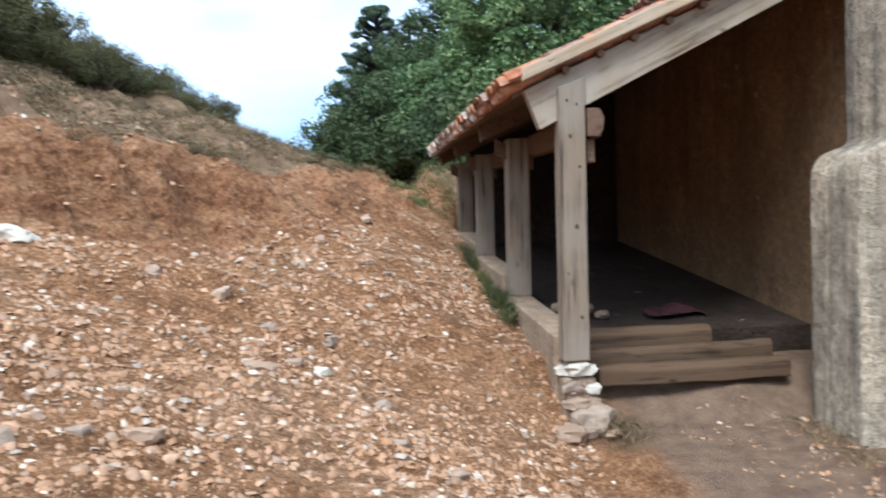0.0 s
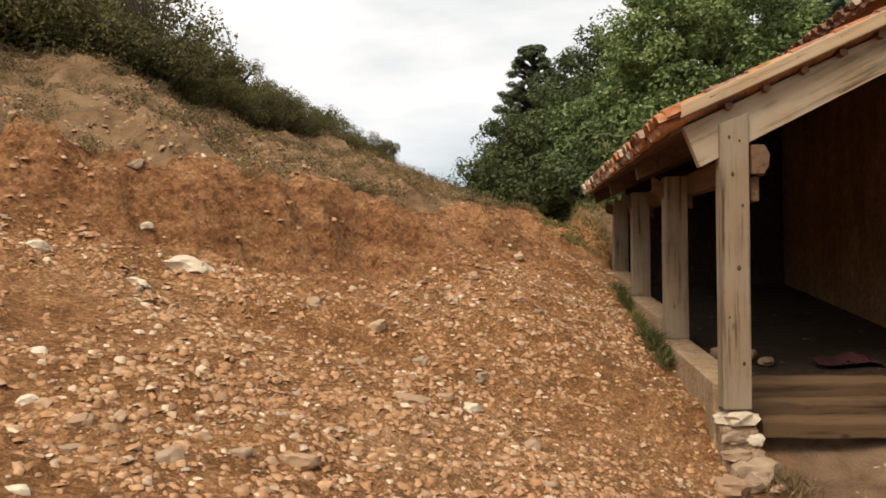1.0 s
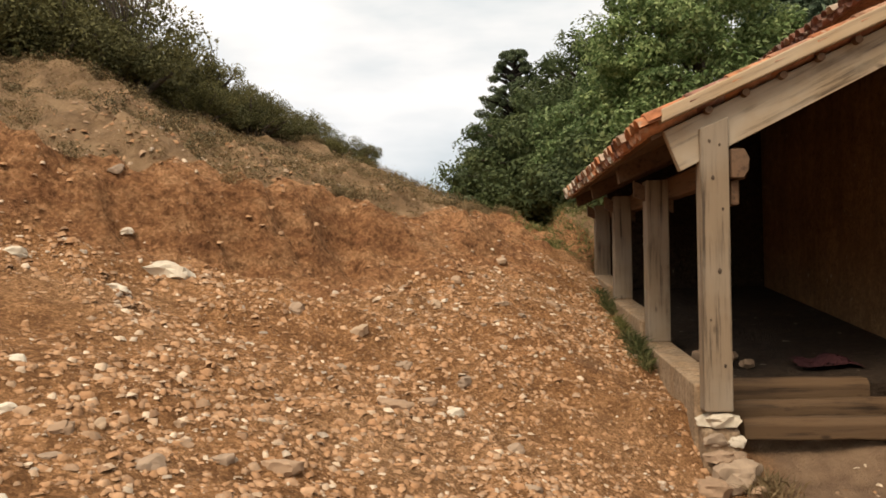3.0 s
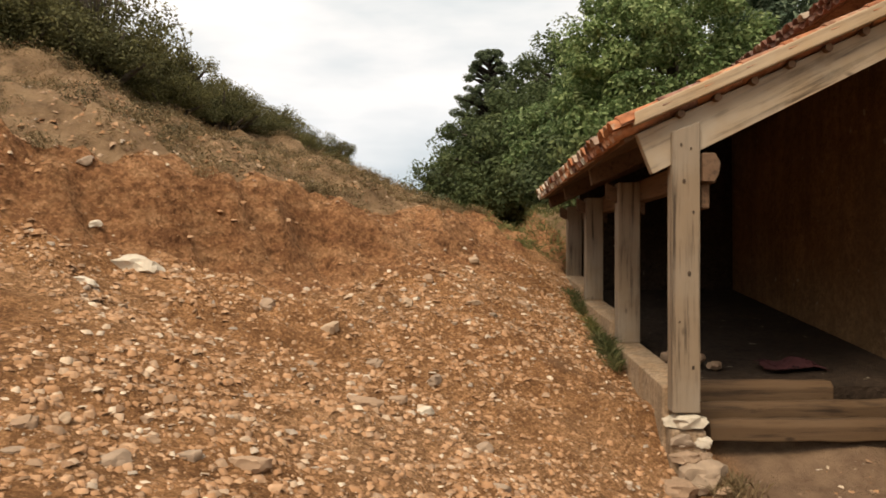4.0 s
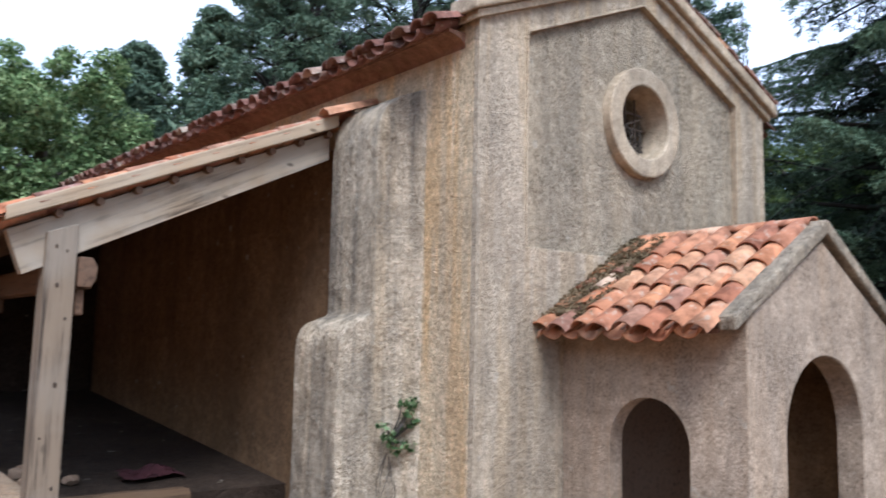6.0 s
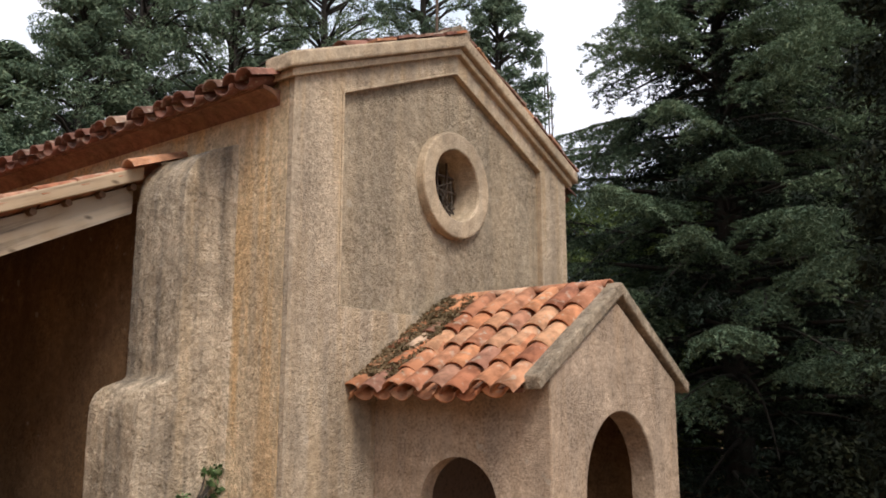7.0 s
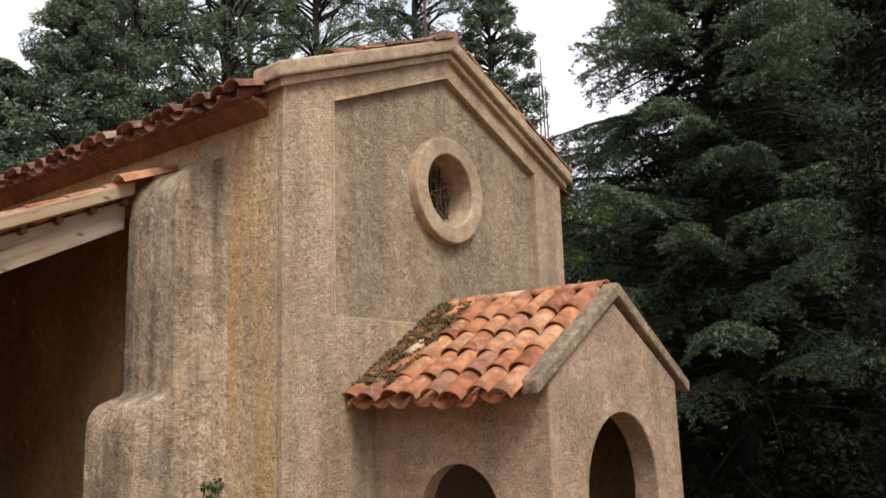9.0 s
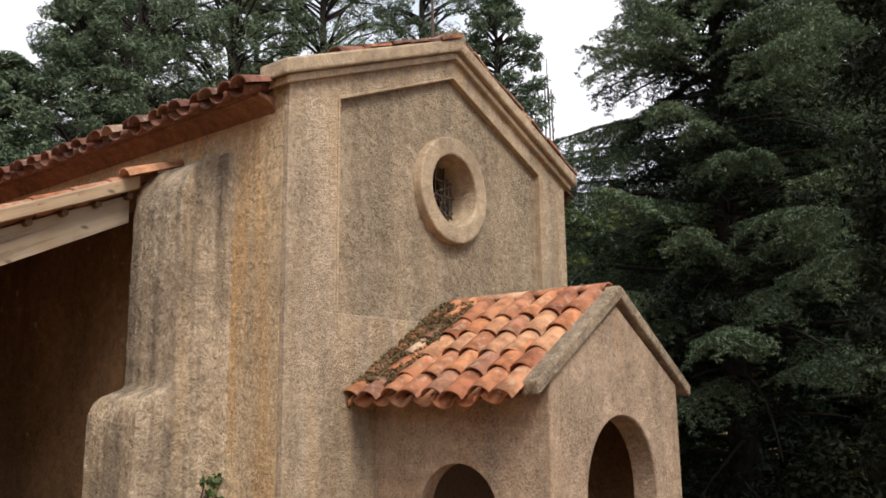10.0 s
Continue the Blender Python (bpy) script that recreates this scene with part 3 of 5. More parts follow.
part("grille", bm, M_IRON, oculus, "rusty iron bars inside the window")
rng = np.random.default_rng(5)
twig_lines = []
for i in range(16):
    a = rng.uniform(-2.6, -0.5)
    p0 = Vector((OC[0] + 0.3 * math.cos(a), 0.16, OC[1] + 0.3 * math.sin(a)))
    p1 = Vector((OC[0] + rng.uniform(-0.25, 0.15), 0.12 + rng.uniform(0, 0.1), OC[1] + rng.uniform(-0.3, 0.15)))
    pm = (p0 + p1) / 2 + Vector((rng.uniform(-0.05, 0.05), 0, rng.uniform(-0.05, 0.05)))
    twig_lines.append([(p0, 0.006), (pm, 0.006), (p1, 0.004)])
mesh_object("twig", tubes("twig", twig_lines, 5), M_BARK, oculus, "dry twigs caught in the window")

# stepped buttress with rounded edges
BY0, BY1 = 0.868, 1.575
def pier_bm(bm, plan, top):
    """A closed upright block on a plan of (x, y), its top following top(x)."""
    lo = [bm.verts.new((x, y, BASE)) for x, y in plan]
    hi = [bm.verts.new((x, y, top(x))) for x, y in plan]
    k = len(plan)
    for i in range(k):
        bm.faces.new((lo[i], lo[(i + 1) % k], hi[(i + 1) % k], hi[i]))
    bm.faces.new(list(reversed(lo)))
    bmesh.ops.triangulate(bm, faces=[bm.faces.new(hi)])


def upper_top(x):
    return float(np.interp(x, (-0.345, -0.33, -0.30, -0.24, -0.15, 0.0), (3.90, 4.03, 4.13, 4.22, 4.29, 4.37)))


def lower_top(x):
    return float(np.interp(x, (-0.66, -0.645, -0.61, -0.55, -0.40, -0.3), (2.12, 2.22, 2.30, 2.35, 2.41, 2.44)))


bm = bmesh.new()
ux = (-0.345, -0.33, -0.30, -0.24, -0.15)
pier_bm(bm, [(x, BY0) for x in ux] + [(-0.09, BY0 - 0.03), (-0.045, BY0 - 0.09), (-0.02, BY0 - 0.2), (0.03, BY0 - 0.26), (0.03, BY1)] + [(x, BY1) for x in reversed(ux)], upper_top)
lx = (-0.66, -0.645, -0.61, -0.55, -0.40, -0.3)
pier_bm(bm, [(x, BY0 - 0.003) for x in lx] + [(x, BY1 - 0.01) for x in reversed(lx)], lower_top)
bmesh.ops.recalc_face_normals(bm, faces=bm.faces)
bu = part("buttress", bm, M_BUTT, chapel, "rough rendered stepped buttress with dark run-off streaks")
rm = bu.modifiers.new("remesh", "REMESH")
rm.mode, rm.voxel_size, rm.use_smooth_shade = "VOXEL", 0.019, True
sm = bu.modifiers.new("smooth", "SMOOTH")
sm.factor, sm.iterations = 0.5, 7
for size, deep in ((0.22, 0.024), (0.045, 0.007)):
    cloud = bpy.data.textures.new("roughcast", "CLOUDS")
    cloud.noise_scale = size
    dp = bu.modifiers.new("roughcast", "DISPLACE")
    dp.texture, dp.strength, dp.mid_level, dp.texture_coords = cloud, deep, 0.5, "LOCAL"

# cove under the eave tiles
for s_ in (-1, 1):
    cx = -0.006 if s_ < 0 else W + 0.006
    prof = [(cx, 4.70), (cx, 4.575)] + [(cx + s_ * 0.175 * (1 - math.cos(q * math.pi / 16)), 4.575 + 0.095 * math.sin(q * math.pi / 16)) for q in range(1, 9)] + [(cx + s_ * 0.175, 4.70)]
    band = part("eave_cove", slab_bm(prof, [], 0.16, LENGTH + 0.3, front_of), M_SOFFIT, chapel, "reddish rendered cove below the eave", True)
    band.data.set_sharp_from_angle(angle=radians(40))


# ---- canal tiles ----
def tile_mesh(length=0.47, r0=0.105, r1=0.082, thick=0.014, seg=6):
    """A half-round tapered tile, its wide end at the origin, running up along +x."""
    vs, fs = [], []
    for x, r in ((0, r0), (length, r1)):
        for rr in (r, r - thick):
            for i in range(seg + 1):
                a = math.pi * (0.04 + 0.92 * i / seg)
                vs.append((x, rr * math.cos(a), rr * math.sin(a) * 0.86))
    k = seg + 1
    o0, i0, o1, i1 = 0, k, 2 * k, 3 * k
    for i in range(seg):
        fs.append((o0 + i, o0 + i + 1, o1 + i + 1, o1 + i))
        fs.append((i0 + i + 1, i0 + i, i1 + i, i1 + i + 1))
        fs.append((o0 + i + 1, o0 + i, i0 + i, i0 + i + 1))
        fs.append((o1 + i, o1 + i + 1, i1 + i + 1, i1 + i))
    for i in (0, seg):
        fs.append((o0 + i, o1 + i, i1 + i, i0 + i))
    return np.array(vs), fs


TV, TF = tile_mesh()


def tile_data(name, material):
    me = bpy.data.meshes.new(name)
    me.from_pydata([tuple(v) for v in TV], [], TF)
    me.polygons.foreach_set("use_smooth", [True] * len(me.polygons))
    me.materials.append(material)
    return me


def tiled_slope(parent, corner, along, upslope, cols, rows, data, material, single, seed, pitch_w=0.205, pitch_l=0.36, skip=None, loose=1.0, other=None):
    """Rows of canal tiles: hollow ones below, round ones over the gaps. single(c, r): a tile of its own, the rest joined."""
    rg = random.Random(seed)
    al, up = Vector(along).normalized(), Vector(upslope).normalized()
    nr = up.cross(al).normalized()
    if nr.z < 0:
        nr = -nr
    vs, fs = [], []
    for r in range(rows):
        for c in range(cols):
            for over in (0, 1):
                if skip and skip(c, r, over):
                    continue
                p = Vector(corner) + al * ((c + (0.5 if not over else 0.0)) * pitch_w + loose * rg.uniform(-0.012, 0.012)) + up * (r * pitch_l + loose * rg.uniform(-0.03, 0.02)) + nr * (0.045 + r * 0.0)
                tilt = -0.045 + rg.uniform(-0.012, 0.012)
                u2 = (up + nr * (-0.02 if over else -0.01) + al * loose * rg.uniform(-0.035, 0.035) + nr * tilt * 0.6).normalized()
                n2 = (nr - u2 * nr.dot(u2)).normalized()
                if not over:
                    n2 = -n2
                    p = p + nr * 0.045
                else:
                    p = p + nr * 0.03
                a2 = n2.cross(u2)
                m = Matrix(((u2.x, a2.x, n2.x, p.x), (u2.y, a2.y, n2.y, p.y), (u2.z, a2.z, n2.z, p.z), (0, 0, 0, 1)))
                if single(c, r):
                    ob = new("tile", other(c, r, over) if other else data)
                    ob.parent = parent
                    ob.matrix_basis = m
                else:
                    k = len(vs)
                    vs += [m @ Vector(v) for v in TV]
                    fs += [tuple(k + i for i in f) for f in TF]
    if vs:
        me = bpy.data.meshes.new("roof_tiling")
        me.from_pydata(vs, [], fs)
        me.polygons.foreach_set("use_smooth", [True] * len(me.polygons))
        tagged(mesh_object("roof_tiling", me, material, parent), kind="stuff")


D_TILE, D_OLD, D_LIME = tile_data("tile", M_TILE), tile_data("weathered_tile", M_TILE_OLD), tile_data("limed_tile", M_TILE_LIME)
deck = [(-0.24, EAVE - 0.145), (MID, EAVE + PITCH * MID - 0.0), (W + 0.24, EAVE - 0.145), (W + 0.24, EAVE - 0.105), (MID, EAVE + PITCH * MID + 0.05), (-0.24, EAVE - 0.105)]
roof = part("roof", slab_bm(deck, [], 0.24, LENGTH + 0.42, front_of), M_SOFFIT, chapel, "weathered clay-tiled gable roof")
rl = math.hypot(1, PITCH)
tiled_slope(roof, (-0.30, 0.15, EAVE - 0.165), (0, 1, 0), (1 / rl, 0, PITCH / rl), 49, 7, D_OLD, M_TILE_OLD, lambda c, r: r == 0 or c == 0, 3, loose=2.0)
tiled_slope(roof, (W + 0.30, 0.15, EAVE - 0.165), (0, 1, 0), (-1 / rl, 0, PITCH / rl), 49, 7, D_OLD, M_TILE_OLD, lambda c, r: c == 0 or (r == 0 and c < 12), 4)
# tiles bedded along the top of the front moulding
for s in (-1, 1):
    for i in range(7):
        d0 = 0.12 + i * 0.33
        if s < 0 and i < 2:
            continue
        ob = new("tile", D_OLD)
        ob.parent = roof
        u = Vector((-s / rl, 0, PITCH / rl))
        p = Vector((MID + s * (MID + 0.12), 0.10, EAVE + 0.18 - PITCH * 0.12)) + u * d0
        n2 = Vector((s * PITCH / rl, 0, 1 / rl))
        a2 = n2.cross(u)
        ob.matrix_basis = Matrix(((u.x, a2.x, n2.x, p.x), (u.y, a2.y, n2.y, p.y), (u.z, a2.z, n2.z, p.z), (0, 0, 0, 1)))
for i in range(24):
    ob = new("ridge_tile", D_OLD)
    ob.parent = roof
    ob.matrix_basis = pose(MID, 0.2 + i * 0.4, EAVE + PITCH * MID + 0.075, 0, -2, 90)
rv = random.Random(15)
for s in (-1, 1):
    d0 = 0.0 if s > 0 else 1.05
    while d0 < 2.35:
        ln = rv.uniform(0.17, 0.3)
        u = Vector((-s / rl, 0, PITCH / rl))
        n2 = Vector((s * PITCH / rl, 0, 1 / rl))
        a2 = n2.cross(u)
        p = Vector((MID + s * (MID + 0.12), 0.0, EAVE + 0.196 - PITCH * 0.12)) + u * d0 + n2 * rv.uniform(0.0, 0.012)
        front = rv.uniform(-0.135, -0.095)
        slab = part("verge_tile", box_bm(0, ln, -0.12, 0.12, 0, rv.uniform(0.018, 0.03)), M_TILE_OLD if rv.random() < 0.7 else M_TILE, roof)
        slab.matrix_basis = Matrix(((u.x, a2.x, n2.x, p.x), (u.y, a2.y, n2.y, p.y + front + 0.12), (u.z, a2.z, n2.z, p.z), (0, 0, 0, 1))) @ pose(0, 0, 0, rv.uniform(-4, 4), rv.uniform(-3, 2), rv.uniform(-6, 6))
        d0 += ln * rv.uniform(0.9, 1.0)
ap = part("apex_block", slab_bm([(MID - 0.13, 5.86), (MID + 0.13, 5.86), (MID + 0.09, 5.965), (MID - 0.08, 5.97)], [], -0.10, 0.2, front_of), M_COPING, chapel, "weathered stone block at the gable's peak")
add_bevel(ap, 0.02)
pole = tubes("iron_pole", [[((MID - 0.12, 0.16, 5.85), 0.016), ((MID - 0.12, 0.16, 6.7), 0.014), ((MID - 0.115, 0.16, 7.5), 0.012)], [((MID - 0.36, 0.16, 7.1), 0.012), ((MID + 0.12, 0.16, 7.1), 0.012)]], 8)
mesh_object("iron_cross", pole, M_IRON, chapel, "thin rusty iron cross on the gable")

# ---- entrance porch ----
PX0, PX1, PM, PY = 1.0, 3.24, 2.12, -1.69
PE, PP = 2.36, 0.63
porch = thing("entrance_porch", "rendered entrance porch with arched openings and orange tiled roof", "porch")
pr = PE + PP * (PM - PX0 + 0.1)


def worn_edges(ob):
    """Round only the edges of the porch front that show."""
    bm = bmesh.new()
    bm.from_mesh(ob.data)
    sel = [e for e in bm.edges if all(abs(v.co.y - PY) < 1e-4 for v in e.verts) and len(e.link_faces) == 2 and e.calc_face_angle(0) > 0.8]
    bmesh.ops.bevel(bm, geom=sel, offset=0.02, segments=3, affect="EDGES", profile=0.5)
    bm.to_mesh(ob.data)
    bm.free()


pw = part("porch_front", slab_bm([(PX0, BASE), (PX1, BASE), (PX1, PE + 0.06), (PM, pr - 0.08), (PX0, PE + 0.06)], [arch(2.115, 0.605, -0.1, 1.55)], PY, PY + 0.22, front_of), M_PORCH, porch, "porch front with a round-arched entrance")
worn_edges(pw)
for x0, x1 in ((PX0, PX0 + 0.15), (PX1 - 0.15, PX1)):
    pw = part("porch_side", slab_bm([(PY + 0.22, BASE), (-0.004, BASE), (-0.004, PE + 0.02), (PY + 0.22, PE + 0.02)], [arch(-0.855, 0.365, 0.75, 1.455)] if x0 < PM else [], x0, x1, side_of), M_PORCH, porch, "smooth tan porch side with a small arched opening")
# thin dark linings added inside the porch to imitate its shade
part("inner_wall", box_bm(PX1 - 0.168, PX1 - 0.154, PY + 0.23, -0.02, BASE, PE - 0.02), M_INNER, porch, "dark brown lining added inside the porch for its shade")
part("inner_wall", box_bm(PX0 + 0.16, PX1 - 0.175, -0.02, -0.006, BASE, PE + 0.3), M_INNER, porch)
part("doorway", box_bm(1.55, 2.7, -0.06, -0.024, BASE, 2.1), M_BEAM, porch, "dark wooden chapel door behind the porch")
pdeck = [(PX0 - 0.20, PE - 0.065), (PM, pr - 0.10), (PX1 + 0.20, PE - 0.065), (PX1 + 0.20, PE - 0.03), (PM, pr - 0.06), (PX0 - 0.20, PE - 0.03)]
p_roof = part("porch_roof", slab_bm(pdeck, [], PY + 0.105, -0.006, front_of), M_SOFFIT, porch, "porch roof of orange canal tiles")
pl = math.hypot(1, PP)
tiled_slope(p_roof, (PX0 - 0.30, PY + 0.19, PE - 0.12), (0, 1, 0), (1 / pl, 0, PP / pl), 8, 5, D_TILE, M_TILE, lambda c, r: True, 8, 0.207, 0.30, loose=1.8)
tiled_slope(p_roof, (PX1 + 0.30, PY + 0.19, PE - 0.12), (0, 1, 0), (-1 / pl, 0, PP / pl), 8, 5, D_TILE, M_TILE, lambda c, r: True, 9, 0.207, 0.30)
for i in range(4):
    ob = new("ridge_tile", D_TILE)
    ob.parent = p_roof
    ob.matrix_basis = pose(PM, PY + 0.06 + i * 0.40, pr + 0.035, 0, -2, 90)
for s in (-1, 1):
    h = PM - PX0 + 0.21
    u0, u1 = (PM + s * h, PE - 0.05), (PM, pr + 0.02)
    loop = [(u0[0], u0[1]), (u1[0], u1[1] - 0.045), (u1[0], u1[1] + 0.075), (u0[0] + s * 0.02, u0[1] + 0.10)]
    cp = part("coping", slab_bm(loop, [], PY - 0.05, PY + 0.10, front_of), M_COPING, porch, "grey lichened stone coping on the porch gable")
    add_bevel(cp, 0.018)
# earth and dry plants gathered where the porch roof meets the wall
rng = np.random.default_rng(9)
cc = np.stack([rng.uniform(0.78, 1.95, 150), -0.02 - 0.42 * rng.random(150) ** 2, np.zeros(150)], axis=1)
cc[:, 2] = PE + PP * (cc[:, 0] - PX0 + 0.1) + 0.14
mesh_object("roof_debris", leaves("roof_debris", rng, cc, np.full(150, 0.075), 70, 0.022, 0.6, 0.3, 0.35), M_DRY, porch, "dry weeds and debris on the tiles")

# ---- lean-to shelter along the chapel's side ----
shelter = thing("lean_to_shelter", "open timber lean-to with tiled roof beside the chapel", "shelter")
LS = 0.44


def roof_line(x):
    return 3.10 + LS * (x + 2.69)


def post(x0, x1, y0, y1, z0, zl, zr, label=""):
    bm = bmesh.new()
    lean = 0.012
    pts = [(x0, y0, z0), (x1, y0, z0), (x1, y1, z0), (x0, y1, z0), (x0 + lean, y0, zl), (x1 + lean, y0, zr), (x1 + lean, y1, zr), (x0 + lean, y1, zl)]
    vs = [bm.verts.new(p) for p in pts]
    for q in ((3, 2, 1, 0), (4, 5, 6, 7), (0, 1, 5, 4), (1, 2, 6, 5), (2, 3, 7, 6), (3, 0, 4, 7)):
        bm.faces.new([vs[i] for i in q])
    return add_bevel(part("post", bm, M_POST, shelter, label), 0.012)


post(-2.70, -2.485, 1.59, 1.76, 0.77, 2.93, 3.01, "grey weathered square post with knots")
M_KNOT = wood("knot_wood", 1, (0.07, 0.048, 0.033), (0.03, 0.022, 0.016), (0.09, 0.07, 0.05), 0.3)
first_post = [o for o in shelter.children if o.name.startswith("post")][0]
for kx, kz, kr in ((-2.62, 2.83, 0.011), (-2.545, 2.80, 0.009), (-2.60, 2.55, 0.014), (-2.53, 2.31, 0.01), (-2.565, 1.84, 0.016), (-2.64, 1.47, 0.008), (-2.54, 1.12, 0.012)):
    bm = bmesh.new()
    bmesh.ops.create_cone(bm, cap_ends=True, segments=12, radius1=kr, radius2=kr * 0.8, depth=0.008, matrix=Matrix.Translation((kx, 1.588, kz)) @ Matrix.Diagonal((1, 1, 1.4, 1)) @ pose(0, 0, 0, 90, 0, 0))
    part("knot", bm, M_KNOT, first_post, "dark knot")
post(-2.70, -2.47, 3.95, 4.18, 1.06, 2.74, 2.74)
post(-2.70, -2.47, 6.38, 6.61, 1.38, 2.74, 2.74)
post(-2.70, -2.47, 8.50, 8.73, 1.62, 2.74, 2.74)

raf = part("rafter", slab_bm([(-2.83, 2.61), (-0.335, 3.835), (-0.335, 4.085), (-2.95, 2.92)], [], 1.64, 1.74, front_of), M_RAFTER, shelter, "pale weathered sloping rafter board")
add_bevel(raf, 0.01)
vb = part("verge_board", slab_bm([(-2.99, 2.965), (-0.33, 4.115), (-0.33, 4.235), (-2.99, 3.07)], [], 1.50, 1.72, front_of), M_VERGE, shelter, "weathered board under the end tiles")
add_bevel(vb, 0.012)
for i in range(9):
    x = -2.62 + i * 0.28
    bm = bmesh.new()
    bmesh.ops.create_cone(bm, cap_ends=True, segments=10, radius1=0.032, radius2=0.03, depth=7.1, matrix=pose(x, 5.12, roof_line(x) - 0.065, 90, 0, 0))
    part("batten", bm, M_BEAM, shelter, "round batten end")
plate = part("wall_plate", box_bm(-2.465, -2.325, 1.68, 8.75, 2.54, 2.76), M_BEAM, shelter, "brown eave beam carried by the posts")
add_bevel(plate, 0.02)
pe = part("beam_end", slab_bm([(-2.462, 2.545), (-2.37, 2.545), (-2.335, 2.60), (-2.325, 2.69), (-2.365, 2.765), (-2.462, 2.765)], [], 1.575, 1.676, front_of), M_BEAM, shelter, "sawn brown end of the eave beam")
add_bevel(pe, 0.008)
br = part("bracket", box_bm(-2.45, -2.385, 1.66, 2.3, 2.34, 2.536), M_BEAM, shelter)
add_bevel(br, 0.015)
for y in (4.0, 6.43, 8.55):
    rr = part("rafter", slab_bm([(-2.95, 2.72), (-0.01, 3.99), (-0.01, 4.14), (-2.98, 2.90)], [], y, y + 0.13, front_of), M_BEAM, shelter)
    st = part("brace", slab_bm([(-2.80, 2.58), (-2.4, 2.40), (-2.4, 2.53), (-2.80, 2.74)], [], y + 0.02, y + 0.11, front_of), M_BEAM, shelter)
deck2 = [(-3.03, roof_line(-3.03) - 0.09), (-0.01, roof_line(-0.01) - 0.02), (-0.01, roof_line(-0.01) + 0.02), (-3.03, roof_line(-3.03) - 0.04)]
ldeck = part("roof", slab_bm(deck2, [], 1.725, 8.85, front_of), M_BEAM, shelter, "boarded lean-to roof with canal tiles")
ll = math.hypot(1, LS)
tiled_slope(ldeck, (-3.11, 1.62, roof_line(-3.11) - 0.055), (0, 1, 0), (1 / ll, 0, LS / ll), 35, 9, D_TILE, M_TILE, lambda c, r: r == 0 or c == 0, 12, other=lambda c, r, over: D_LIME if r == 0 and (c > 31 or (c > 7 and (c * 7 + over * 3) % 5 < 2)) else (D_OLD if (c * 5 + over) % 3 == 0 and c > 2 else D_TILE))
for i in range(9):
    ob = new("tile", D_TILE)
    ob.parent = ldeck
    u = Vector((1 / ll, 0, LS / ll))
    n2 = Vector((-LS / ll, 0, 1 / ll))
    p = Vector((-3.08, 1.60, roof_line(-3.05) + 0.005)) + u * (i * 0.345) + n2 * 0.02
    a2 = n2.cross(u)
    ob.matrix_basis = Matrix(((u.x, a2.x, n2.x, p.x), (u.y, a2.y, n2.y, p.y), (u.z, a2.z, n2.z, p.z), (0, 0, 0, 1)))
# a broad tile that closes the gap between the roof and the buttress
big = new("flashing_tile", D_TILE)
big.parent = ldeck
u = Vector((0.93, -0.06, 0.37)).normalized()
n2 = Vector((-0.37, 0, 0.93)).normalized()
a2 = n2.cross(u)
p = Vector((-0.50, 1.47, 4.16))
big.matrix_basis = Matrix(((u.x * 1.3, a2.x, n2.x, p.x), (u.y * 1.3, a2.y, n2.y, p.y), (u.z * 1.3, a2.z, n2.z, p.z), (0, 0, 0, 1)))

for y0, y1, z in ((1.77, 3.94, 0.96), (4.19, 6.37, 1.27), (6.62, 8.49, 1.55)):
    cw = part("low_wall", slab_bm([(y0, 0.1), (y1, 0.4), (y1, z + 0.10), (y0, z)], [], -2.74, -2.47, side_of), M_CURB, shelter, "low rendered wall between the posts")
    add_bevel(cw, 0.025)
for y0, z in ((3.93, 1.06), (6.36, 1.38), (8.48, 1.62)):
    part("pad", box_bm(-2.735, -2.475, y0, y0 + 0.27, 0.2, z), M_CURB, shelter)
# brown plaster skin, its colour lowered for the shade under the roof
part("inner_wall", slab_bm([(1.59, 0.1), (8.79, 0.1), (8.79, 4.05), (1.59, 4.05)], [], -0.024, -0.008, side_of), M_INNER, shelter, "smooth brown plaster on the chapel wall inside the lean-to, darkened for shade")
part("end_wall", slab_bm([(-2.46, 0.3), (-0.01, 0.3), (-0.01, 4.1), (-2.46, 2.98)], [], 8.80, 8.95, front_of), M_FLOOR, shelter, "rendered end wall, its deep shade put into a dark colour")
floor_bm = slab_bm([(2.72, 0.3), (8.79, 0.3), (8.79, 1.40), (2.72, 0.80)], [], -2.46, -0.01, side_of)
tagged(part("floor", floor_bm, M_FLOOR), "dusty earth floor inside the lean-to, darkened to imitate shade", "floor", kind="structure")


